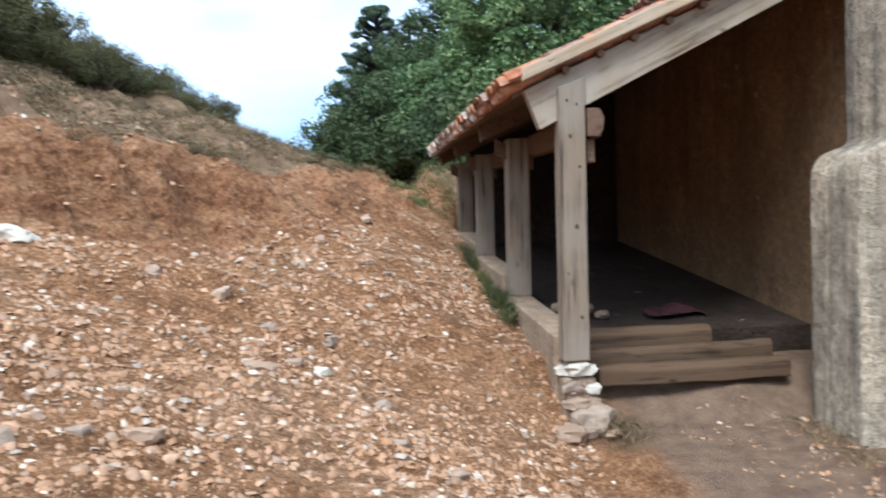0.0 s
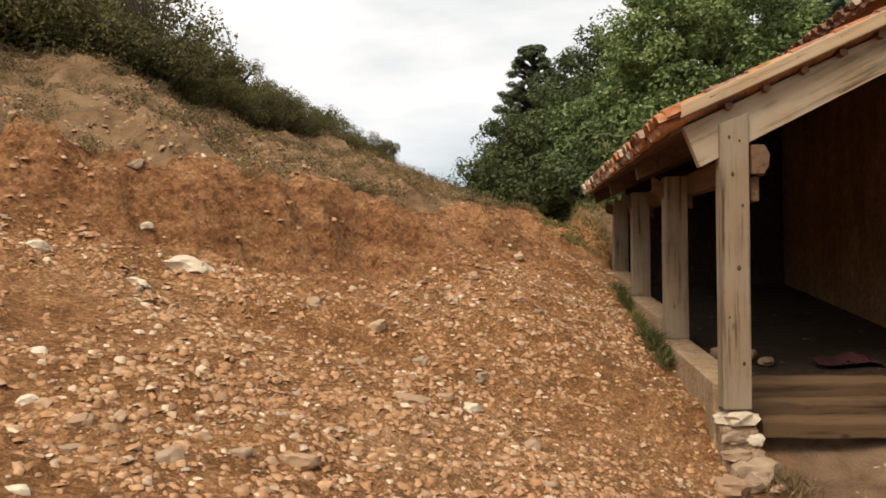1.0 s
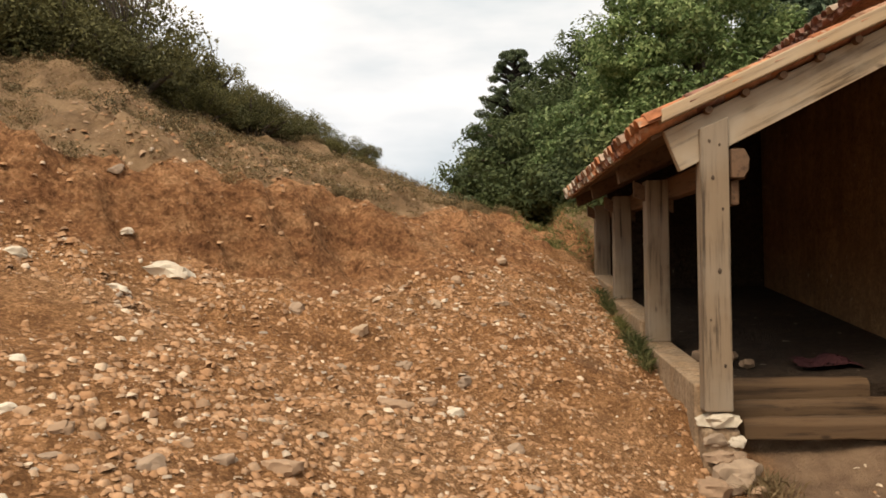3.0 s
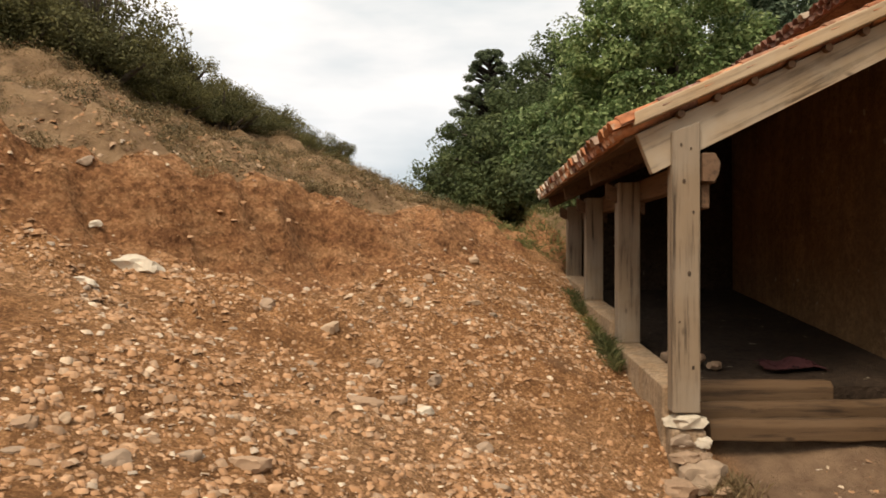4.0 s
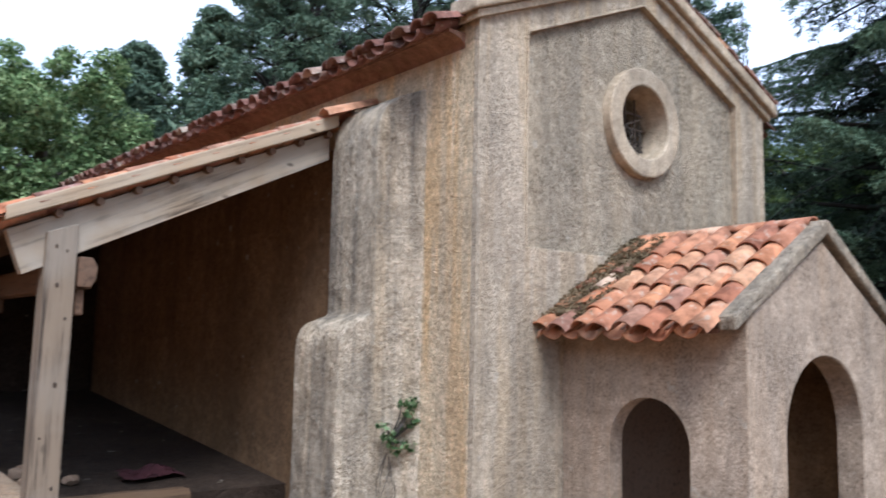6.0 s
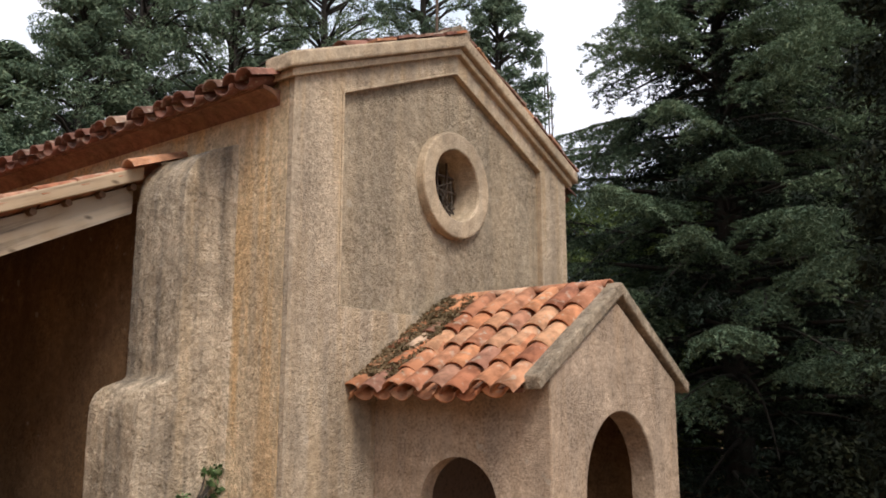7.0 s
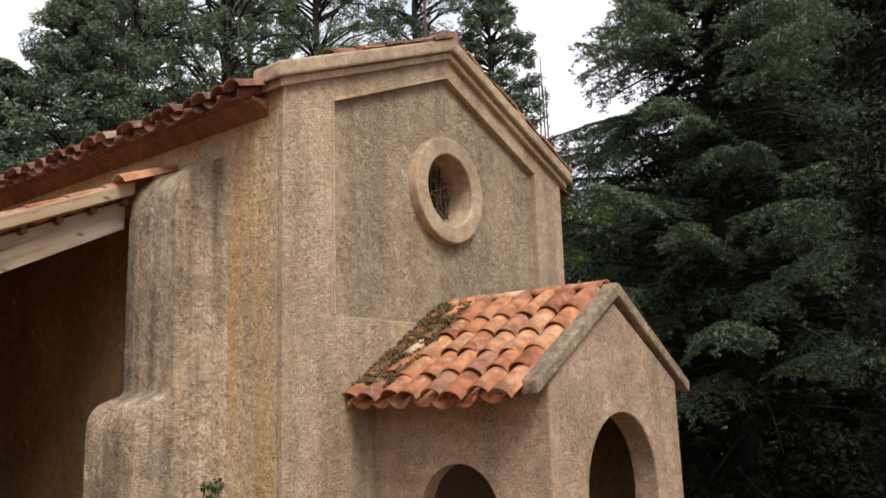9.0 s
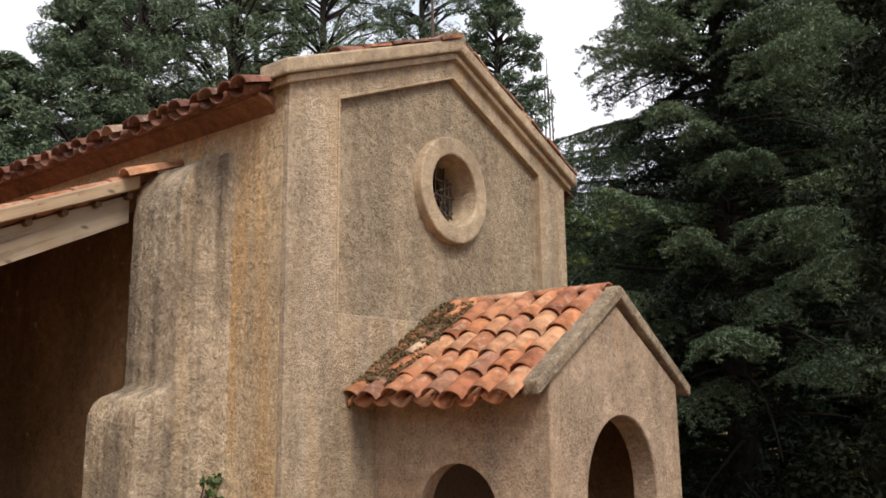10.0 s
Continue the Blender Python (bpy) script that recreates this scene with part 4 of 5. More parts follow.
# ---- stones, logs and loose things ----
def rock_mesh(name, sx, sy, sz, seed, detail=2, material=None, rough=0.34):
    bm = bmesh.new()
    bmesh.ops.create_icosphere(bm, subdivisions=detail, radius=1.0)
    off = Vector((seed * 3.7, seed * 1.3, seed * 0.7))
    cut = random.Random(seed * 17 + 5)
    planes = [(Vector([cut.gauss(0, 1) for _ in range(3)]).normalized(), cut.uniform(0.62, 0.85)) for _ in range(11)]
    for v in bm.verts:
        for nrm, far in planes:
            over = v.co.dot(nrm) - far
            if over > 0:
                v.co -= nrm * over
        k = 1 + rough * noise.noise(v.co * 1.3 + off) + 0.75 * rough * abs(noise.noise(v.co * 2.4 + off)) + 0.3 * rough * noise.noise(v.co * 6 + off)
        q = Vector((abs(v.co.x) ** 0.9 * math.copysign(1, v.co.x), abs(v.co.y) ** 0.9 * math.copysign(1, v.co.y), abs(v.co.z) ** 0.85 * math.copysign(1, v.co.z)))
        v.co = Vector((q.x * sx, q.y * sy, q.z * sz)) * k
    me = bpy.data.meshes.new(name)
    bm.to_mesh(me)
    bm.free()
    me.polygons.foreach_set("use_smooth", [detail > 2] * len(me.polygons))
    if material:
        me.materials.append(material)
    me.set_sharp_from_angle(angle=radians(28))
    return me


pier = thing("stone_pier", "rough stone pier with pale mortar under the timber post", "stone pier")
core = part("masonry", box_bm(-2.715, -2.44, 1.575, 1.80, 0.05, 0.645), M_CURB, pier, "earth-coloured rubble masonry")
add_bevel(core, 0.035, 3)
for i, (x, y, z, sx, sy, sz, m) in enumerate(((-2.585, 1.675, 0.705, 0.155, 0.135, 0.062, M_PALE), (-2.47, 1.60, 0.55, 0.075, 0.06, 0.055, M_PALE), (-2.635, 1.585, 0.56, 0.10, 0.06, 0.05, M_ROCK),
                                              (-2.60, 1.58, 0.44, 0.12, 0.08, 0.05, M_ROCK), (-2.46, 1.58, 0.43, 0.07, 0.07, 0.055, M_ROCK), (-2.52, 1.47, 0.30, 0.19, 0.15, 0.12, M_ROCK), (-2.70, 1.36, 0.25, 0.13, 0.11, 0.08, M_ROCK), (-2.38, 1.36, 0.22, 0.09, 0.08, 0.05, M_ROCK))):
    mesh_object("stone", rock_mesh("stone", sx, sy, sz, i + 3, 3, m, 0.42), None, pier).location = (x, y, z)


def log_thing(x0, x1, y, z, h, d, tilt, label):
    bm = bmesh.new()
    k = 14
    prof = [(-0.5, -0.5), (0.5, -0.5), (0.52, 0.1), (0.36, 0.46), (-0.3, 0.5), (-0.52, 0.2)]
    rows = []
    for i in range(k + 1):
        t = i / k
        x = x0 + (x1 - x0) * t
        w = 1 + 0.14 * noise.noise(Vector((x * 2.1, y * 5, 0)))
        rows.append([bm.verts.new((x, y + a * d * w + tilt * t + 0.015 * noise.noise(Vector((x * 3, a * 3, y))), z + 0.5 * h + b * h * w + 0.012 * noise.noise(Vector((x * 4, b * 3, y + 4))))) for a, b in prof])
    m = len(prof)
    for r0, r1 in zip(rows, rows[1:]):
        for j in range(m):
            bm.faces.new((r0[j], r0[(j + 1) % m], r1[(j + 1) % m], r1[j]))
    bm.faces.new(rows[0])
    bm.faces.new(list(reversed(rows[-1])))
    bmesh.ops.recalc_face_normals(bm, faces=bm.faces)
    ob = part("log_step", bm, M_LOG)
    add_bevel(ob, 0.012)
    return tagged(ob, label, "log", "log steps at the shelter")


log_thing(-2.33, -0.66, 1.98, 0.49, 0.17, 0.2, 0.0, "thick split log laid as the lowest step")
log_thing(-2.40, -0.58, 2.30, 0.575, 0.16, 0.16, 0.14, "cracked split log behind the lowest step")
log_thing(-2.44, -1.08, 2.62, 0.69, 0.18, 0.2, 0.02, "split log at the edge of the earth floor")

rag = bmesh.new()
bmesh.ops.create_grid(rag, x_segments=16, y_segments=12, size=0.5)
for v in rag.verts:
    v.co.x, v.co.y = v.co.x * 0.6 + 0.1 * noise.noise(v.co * 5), v.co.y * 0.34 + 0.1 * noise.noise(v.co * 6)
    v.co.z = 0.1 * (noise.noise(v.co * 4) + 0.6) * max(0.05, 1 - 3 * v.co.length_squared)
rag_ob = part("red_cloth", rag, M_CLOTH, smooth=True)
rag_ob.matrix_basis = pose(-1.15, 3.35, 0.875, 6, 0, 12)
tagged(rag_ob, "crumpled dark red cloth on the earth floor", "cloth")
for i in range(7):
    me = rock_mesh("rubble", 0.07 + 0.02 * (i % 3), 0.065, 0.055, i + 40, 2, M_ROCK)
    ob = new("rubble", me)
    ob.location = (-2.28 + 0.13 * (i % 4), 3.3 + 0.17 * (i % 3) + 0.1 * (i // 4), 0.91 + 0.06 * (i // 4))
    tagged(ob, "broken brick and stone piled inside the low wall", "rubble", "rubble pile in the shelter")

# loose rocks on the scree
rg = random.Random(21)
rock_kinds = [rock_mesh("rock", 1.1, 0.85, 0.6, k + 60, 3, M_ROCK) for k in range(5)] + [rock_mesh("rock", 1.25, 0.8, 0.5, 90, 3, M_PALE)]


def rock(x, y, s, kind, turn):
    ob = new("rock", rock_kinds[kind])
    ob.matrix_basis = pose(x, y, height(x, y) - 0.1 * s, rg.uniform(-12, 12), rg.uniform(-12, 12), turn) @ Matrix.Diagonal((s, s, s, 1))
    return tagged(ob, "pale limestone block on the scree" if kind == 5 else "weathered grey-brown stone half sunk in the scree", "rock", "loose rocks on the scree")


rock(-6.92, 1.68, 0.20, 5, 160)
rock(-7.05, 1.09, 0.09, 5, 170)
for rx, ry, rs, rk, rt in ((-5.73, -1.48, 0.075, 3, 40), (-5.70, -1.15, 0.045, 1, 15), (-5.51, -1.19, 0.062, 2, 5), (-5.28, -1.05, 0.085, 0, 10), (-6.10, -1.50, 0.06, 4, 80), (-6.05, -1.66, 0.045, 0, 60),
                           (-6.04, -1.29, 0.045, 3, 30), (-6.61, -0.96, 0.06, 5, 0), (-4.94, 0.57, 0.10, 0, 25), (-4.52, 1.50, 0.075, 2, 70), (-6.42, -1.37, 0.05, 5, 20), (-7.30, 1.86, 0.06, 5, 0), (-7.67, 0.83, 0.085, 5, 40)):
    rock(rx, ry, rs, rk, rt)
for i in range(85):
    y = rg.uniform(-2.2, 6.5)
    x = rg.uniform(-7.6 if y < 2 else -5.2, -3.1)
    rock(x, y, 0.03 + 0.06 * rg.random() ** 2.5, rg.choice((0, 1, 2, 3, 4, 0, 1, 2, 3, 5)), rg.uniform(0, 360))


def pebbles(name, rng, xs, ys, sizes, material, flat=0.55):
    """Small angular stones, half sunk in the ground."""
    base = np.array([(-1, -1, -1), (1, -1, -1), (1, 1, -1), (-1, 1, -1), (-0.66, -0.6, 0.9), (0.6, -0.7, 0.85), (0.7, 0.6, 0.75), (-0.6, 0.72, 0.8)], float) * 0.8
    fc = np.array([(4, 5, 6), (4, 6, 7), (0, 1, 5), (0, 5, 4), (1, 2, 6), (1, 6, 5), (2, 3, 7), (2, 7, 6), (3, 0, 4), (3, 4, 7)])
    n = len(xs)
    z = terrain(xs, ys)[0]
    v = base[None] * (1 + 0.27 * rng.normal(size=(n, 8, 3)).clip(-1.6, 1.6))
    v = v * np.stack([np.ones(n), rng.uniform(0.4, 0.95, n), rng.uniform(0.3, 1.2, n) * flat], axis=1)[:, None, :] * sizes[:, None, None]
    a, b = rng.uniform(0, 2 * np.pi, n), rng.normal(size=n) * 0.35
    ca, sa, cb, sb = np.cos(a)[:, None], np.sin(a)[:, None], np.cos(b)[:, None], np.sin(b)[:, None]
    x, y, w = v[..., 0], v[..., 1], v[..., 2]
    y, w = y * cb - w * sb, y * sb + w * cb
    x, y = x * ca - y * sa, x * sa + y * ca
    pts = np.stack([x + xs[:, None], y + ys[:, None], w + (z + sizes * 0.04)[:, None]], axis=-1).reshape(-1, 3)
    faces = (np.arange(n)[:, None, None] * 8 + fc[None]).reshape(-1, 3)
    return mesh_object(name, raw_mesh(name, pts, faces, n), material)


rng = np.random.default_rng(33)
N = 175000
px_, py_ = rng.uniform(-9.5, -2.6, N), -3.2 + 11.7 * rng.random(N) ** 1.5
py_ -= 2.4 * np.abs(rng.normal(size=N)) * np.clip(-1.9 - py_, 0, 1)
px_[:26000], py_[:26000] = rng.uniform(-11, -2.6, 26000), rng.uniform(-10, -2.6, 26000)
_, t_turf, t_bank, t_trod = terrain(px_, py_)
clump = 0.5 + fractal(px_ * 0.9, py_ * 0.9, 71, 3)
keep = rng.random(N) < (1 - 0.65 * t_turf) * (1 - 0.8 * t_bank) * (1 - 0.6 * t_trod) * np.clip(0.12 + 1.5 * clump, 0.1, 1)
px_, py_ = px_[keep], py_[keep]
sz = 0.0045 + 0.038 * rng.random(len(px_)) ** 6.2
tagged(pebbles("scree_gravel", rng, px_, py_, sz, M_GRAVEL), "loose angular gravel and stone chips covering the slope", "gravel", kind="stuff")
N = 3000
px_, py_ = rng.uniform(-2.9, -0.66, N), rng.uniform(-2.0, 1.8, N)
keep = rng.random(N) < np.clip((px_ + 1.9) / 1.1, 0.05, 1) * 0.8
tagged(pebbles("floor_gravel", rng, px_[keep], py_[keep], 0.006 + 0.03 * rng.random(keep.sum()) ** 3.5, M_GRAVEL), "small chips of stone and tile on the trodden earth", "gravel", kind="stuff")


# ---- plants ----
def blades(name, rng, xs, ys, zs, length, width, material, spread=0.5):
    n = len(xs)
    base = np.stack([xs, ys, zs], axis=1)
    d = unit(rng.normal(size=(n, 3)) * np.array([spread, spread, 0.15]) + np.array([0, 0, 1.0]))
    s = unit(np.cross(d, rng.normal(size=(n, 3))))
    ln = length * (0.5 + rng.random((n, 1)))
    w = width * (0.6 + 0.8 * rng.random((n, 1)))
    mid = base + d * ln * 0.55
    tip = base + d * ln + np.concatenate([d[:, :2] * ln * 0.5, -0.15 * ln], axis=1)
    v = np.stack([base - s * w, mid - s * w * 0.8, tip, mid + s * w * 0.8], axis=1).reshape(-1, 3)
    return mesh_object(name, raw_mesh(name, v, np.arange(4 * n).reshape(-1, 4), n), material)


rng = np.random.default_rng(44)
# grass at the foot of the low wall
for y0, y1, k, ln in ((3.2, 4.3, 900, 0.16), (4.5, 5.4, 350, 0.12), (5.8, 6.9, 500, 0.14)):
    xs, ys = -2.79 - np.abs(rng.normal(size=k)) * 0.06, rng.uniform(y0, y1, k)
    tagged(blades("grass_tuft", rng, xs, ys, terrain(xs, ys)[0] - 0.01, ln, 0.006, M_GRASS), "green grass growing along the low wall", "grass", "grass by the low wall", "stuff")
xs, ys = -2.33 + rng.normal(size=260) * 0.09, 1.35 + rng.normal(size=260) * 0.12
tagged(blades("weeds", rng, xs, ys, terrain(xs, ys)[0], 0.15, 0.007, M_DRY), "dry weeds beside the stone pier", "weeds", kind="stuff")
xs, ys = rng.uniform(-0.95, -0.66, 240), rng.uniform(0.3, 1.5, 240)
tagged(blades("weeds", rng, xs, ys, terrain(xs, ys)[0], 0.11, 0.006, M_DRY), "dry weeds at the foot of the buttress", "weeds", kind="stuff")

xs, ys = rng.uniform(-3.9, -1.2, 7000), rng.uniform(9.3, 13.5, 7000)
keep = (fractal(xs * 1.3, ys * 1.3, 91, 2) > -0.05) | (xs > -3.0)
xs, ys = xs[keep], ys[keep]
tagged(blades("verge_grass", rng, xs, ys, terrain(xs, ys)[0] - 0.01, 0.16, 0.009, M_GRASS, 0.8), "short green grass on the verge beyond the shelter", "grass", kind="stuff")
# dry turf and dwarf shrubs above the bank
N = 15000
tx, ty = rng.uniform(-15, -3.2, N), rng.uniform(0.5, 17, N)
tz, t_turf, t_bank, _ = terrain(tx, ty)
keep = (t_turf > 0.5) & (fractal(tx * 1.1, ty * 1.1, 81, 3) > -0.12 - 0.25 * (t_bank > 0.05))
tx, ty, tz = tx[keep], ty[keep], tz[keep]
rad = rng.uniform(0.06, 0.2, len(tx))
cen = np.stack([tx, ty, tz + rad * 0.4], axis=1)
tagged(mesh_object("dry_turf", leaves("dry_turf", rng, cen, rad, 24, 0.023, 0.6, 0.5, 0.24), M_DRY), "brown dry turf and dwarf shrubs on the slope", "dry shrubs", kind="stuff")


N = 26000
tx, ty = rng.uniform(-13, -3.2, N), rng.uniform(-1, 14, N)
tz, t_turf, t_bank, _ = terrain(tx, ty)
keep = (t_turf > 0.12) & (t_bank > 0.12) & (fractal(tx * 1.6, ty * 1.6, 85, 2) > -0.08)
tx, ty, tz = tx[keep][:1500], ty[keep][:1500], tz[keep][:1500]
rad = rng.uniform(0.07, 0.2, len(tx))
cen = np.stack([tx + 0.08, ty, tz + rad * 0.15], axis=1)
tagged(mesh_object("bank_turf", leaves("bank_turf", rng, cen, rad, 130, 0.02, 0.7, 0.2, 0.2, 0.5), M_DRY), "dry roots and tufts hanging over the bank's edge", "dry shrubs", kind="stuff")


N = 900
tx, ty = rng.uniform(-13, -3.4, N), rng.uniform(0.5, 15, N)
tz, t_turf, t_bank, _ = terrain(tx, ty)
keep = (t_turf > 0.6) & (fractal(tx * 0.9, ty * 0.9, 87, 2) > -0.02)
tx, ty, tz = tx[keep][:230], ty[keep][:230], tz[keep][:230]
rad = rng.uniform(0.09, 0.24, len(tx))
cen = np.stack([tx, ty, tz + rad * 0.35], axis=1)
tagged(mesh_object("dwarf_shrubs", leaves("dwarf_shrubs", rng, cen, rad, 240, 0.021, 0.75, 0.6, 0.28), M_DWARF), "low grey-brown dwarf shrubs dotted over the dry slope", "dry shrubs", kind="stuff")


def bush(name, rng, r, n_clumps, per, leaf, material, flat=0.8):
    """A rounded evergreen bush: stems and a crown of leaf clumps, at the origin."""
    d = unit(rng.normal(size=(n_clumps, 3)))
    d[:, 2] = np.abs(d[:, 2]) * 0.9 + 0.05
    c = d * (r * rng.uniform(0.35, 1.0, (n_clumps, 1))) * np.array([1, 1, flat]) + np.array([0, 0, 0.25 * r])
    crown = leaves(name, rng, c, rng.uniform(0.13, 0.28, n_clumps) * r, per, leaf, 0.8, 0.5)
    crown.materials.append(material)
    stems = tubes("stem", [[((0, 0, -0.3), 0.07 * r), (tuple(0.5 * k for k in c[i]), 0.045 * r), (tuple(c[i]), 0.015 * r)] for i in range(0, n_clumps, 5)], 6)
    stems.materials.append(M_BARK)
    return crown, stems


rng = np.random.default_rng(55)
bush_kinds = [bush("crown", rng, 1.0, 84, 260, 0.02, M_OAK) for _ in range(4)]


def place_bush(x, y, s, kind, squash=1.0, label="dark evergreen oak bush on the dry slope"):
    e = thing("evergreen_bush", label, "bush", "evergreen bushes on the hill")
    e.matrix_basis = pose(x, y, height(x, y) - 0.08 * s, 0, 0, rg.uniform(0, 360)) @ Matrix.Diagonal((s, s, s * squash, 1))
    mesh_object("crown", bush_kinds[kind][0], None, e)
    mesh_object("stem", bush_kinds[kind][1], None, e)
    return e


for bx, by, s in ((-9.3, 9.2, 0.9), (-10.3, 8.4, 1.15), (-11.4, 8.0, 1.3), (-12.4, 7.4, 1.4), (-13.4, 6.4, 1.6), (-9.9, 10.6, 1.1), (-11.3, 10.1, 1.5), (-12.9, 9.4, 1.7), (-14.5, 8.4, 1.9),
                  (-8.9, 11.0, 0.9), (-8.3, 12.0, 0.8), (-9.3, 12.6, 1.05), (-8.2, 13.6, 0.9), (-7.3, 13.4, 0.6), (-7.6, 15.0, 0.9), (-10.6, 13.0, 1.3), (-12.3, 12.4, 1.7), (-9.0, 15.4, 1.2), (-14.6, 11.6, 2.0), (-15.8, 5.2, 1.9), (-11.0, 16.0, 1.5)):
    place_bush(bx, by, s * (1.25 if bx < -10 and by < 10.5 else 0.86), rg.randrange(4), rg.uniform(0.9, 1.25))


bare_rng = np.random.default_rng(77)
bare = thing("bare_shrub", "half-dead shrub with bare grey twigs above the bushes", "shrub", at=(-10.4, 9.0, height(-10.4, 9.0)))
twigs = []
for k in range(24):
    a, r1, z1 = bare_rng.uniform(0, 6.28), bare_rng.uniform(0.3, 0.95), bare_rng.uniform(1.4, 2.5)
    p1 = Vector((math.cos(a) * r1, math.sin(a) * r1, z1))
    p0 = Vector((0.1 * math.cos(a), 0.1 * math.sin(a), 0.5))
    twigs.append([(tuple(p0), 0.02), (tuple(p0.lerp(p1, 0.6) + Vector((0, 0, 0.15))), 0.01), (tuple(p1), 0.004)])
    for q in range(3):
        p2 = p1 + Vector(bare_rng.uniform(-0.28, 0.28, 3))
        twigs.append([(tuple(p0.lerp(p1, 0.75)), 0.008), (tuple(p2), 0.004)])
mesh_object("twig", tubes("twig", twigs, 4), M_BARK, bare)
mesh_object("foliage", leaves("foliage", bare_rng, np.array([t[-1][0] for t in twigs[::3]]), np.full(len(twigs[::3]), 0.16), 40, 0.022, 0.8, 0.4), M_DRY, bare)


def tree(name, label, x, y, clusters, radii, per, leaf, material, trunk, limbs, group="", flat=0.75, slim=0.45, up=0.4, droop=0.0, seed=1, z=None):
    z = height(x, y) if z is None else z
    e = thing(name, label, "tree", group, at=(x, y, z))
    mesh_object("trunk", tubes("trunk", [trunk, *limbs], 8), M_CEDAR_BARK if material in (M_PINE, M_DARK_PINE) else M_BARK, e)
    mesh_object("crown", leaves("crown", np.random.default_rng(seed), clusters, radii, per, leaf, flat, up, slim, droop), material, e)
    return e


def round_tree(name, label, x, y, h, r, low, n, per, leaf, material, seed, group="", cr=(0.35, 0.75), slim=0.45, stretch=1.0):
    """A tree with an uneven rounded crown between the heights low and h."""
    rg2 = np.random.default_rng(seed)
    d = unit(rg2.normal(size=(n, 3)))
    rad = rg2.uniform(0.35, 1.0, (n, 1)) ** 0.6
    lump = 1 + 0.22 * np.sin(3 * np.arctan2(d[:, 1:2], d[:, 0:1]) + seed) * np.cos(2.5 * d[:, 2:3] + seed)
    half = (h - low) / 2
    c = d * rad * lump * np.array([r, r * stretch, half]) + np.array([0, 0, low + half])
    near = np.sort(np.linalg.norm(c[:, None] - c[None], axis=-1), axis=1)[:, 4]
    c = c[near < 1.5 * np.median(near)]
    n = len(c)
    radii = rg2.uniform(*cr, n)
    trunk = [((0, 0, -0.3), 0.05 * r + 0.08), ((0.1, 0.05, low * 0.6), 0.045 * r + 0.06), ((0.15, -0.1, low + half * 0.8), 0.03 * r + 0.04), ((0.1, 0.1, h * 0.88), 0.03)]
    limbs = []
    for i in range(0, n, max(1, n // 26)):
        z0 = max(low * 0.6, min(c[i][2] * 0.75, h * 0.8))
        limbs.append([((0.1, 0, z0), 0.07), (tuple(c[i] * np.array([0.5, 0.5, 0.5]) + np.array([0, 0, 0.5 * z0 + 0.1])), 0.045), (tuple(c[i]), 0.015)])
    return tree(name, label, x, y, c, radii, per, leaf, material, trunk, limbs, group, 0.75, slim, 0.45, 0.0, seed + 100)


round_tree("broadleaf_tree", "leafy green walnut-like tree behind the shelter", -0.2, 12.4, 4.95, 2.3, 0.3, 300, 260, 0.055, M_BROAD, 2, "", (0.22, 0.5))
round_tree("broadleaf_tree", "lower leafy tree beside the path", -1.5, 14.4, 3.3, 1.7, 0.2, 150, 300, 0.052, M_BROAD, 6, "", (0.22, 0.5))
for i, (x, y, h, r) in enumerate(((-2.9, 18.0, 3.6, 2.2), (-1.4, 19.5, 5.4, 2.6), (-4.2, 22.0, 2.4, 2.0), (0.8, 18.0, 6.2, 2.6), (2.6, 16.5, 4.6, 2.2), (-2.6, 23.0, 4.6, 2.4), (-2.6, 15.6, 1.3, 1.3), (-3.3, 17.0, 1.2, 1.2), (-1.2, 11.2, 1.5, 1.2), (-2.0, 12.6, 1.2, 1.1))):
    round_tree("woodland_tree", "dense dark woodland tree beyond the path", x, y, h, r, 0.0, 130, 220, 0.062, M_WOODS, 20 + i, "woodland behind the chapel", (0.3, 0.6))


def pine(name, label, x, y, h, r, low, seed, n=120, per=170, leaf=0.10, material=None, group="", cr=(0.35, 0.6)):
    """A conifer of whorled clumps on rising limbs, with gaps between them."""
    rg2 = np.random.default_rng(seed)
    t = rg2.random(n) ** 0.85
    z = low + (h - low) * t
    reach = r * (1 - t) ** 0.55 * rg2.uniform(0.35, 1.0, n) + 0.12
    a = rg2.uniform(0, 2 * np.pi, n)
    c = np.stack([np.cos(a) * reach, np.sin(a) * reach, z], axis=1)
    trunk = [((0, 0, -0.3), 0.19), ((0.05, 0, h * 0.35), 0.15), ((-0.05, 0.05, h * 0.7), 0.09), ((0, 0, h), 0.02)]
    limbs = [[((0, 0, max(0.5, p[2] - 0.45 * math.hypot(p[0], p[1]))), 0.05), (tuple(p * np.array([0.5, 0.5, 1]) - np.array([0, 0, 0.12])), 0.035), (tuple(p), 0.012)] for p in c[::2]]
    return tree(name, label, x, y, c, rg2.uniform(*cr, n) * (1 - 0.55 * t), per, leaf, material or M_PINE, trunk, limbs, group, 0.7, 0.3, 0.5, 0.0, seed + 7)


pine("pine_tree", "tall pine standing above the woodland", -3.6, 20.5, 5.3, 1.9, 0.2, 31, 260, 150, 0.045, M_DARK_PINE, "", (0.2, 0.34))
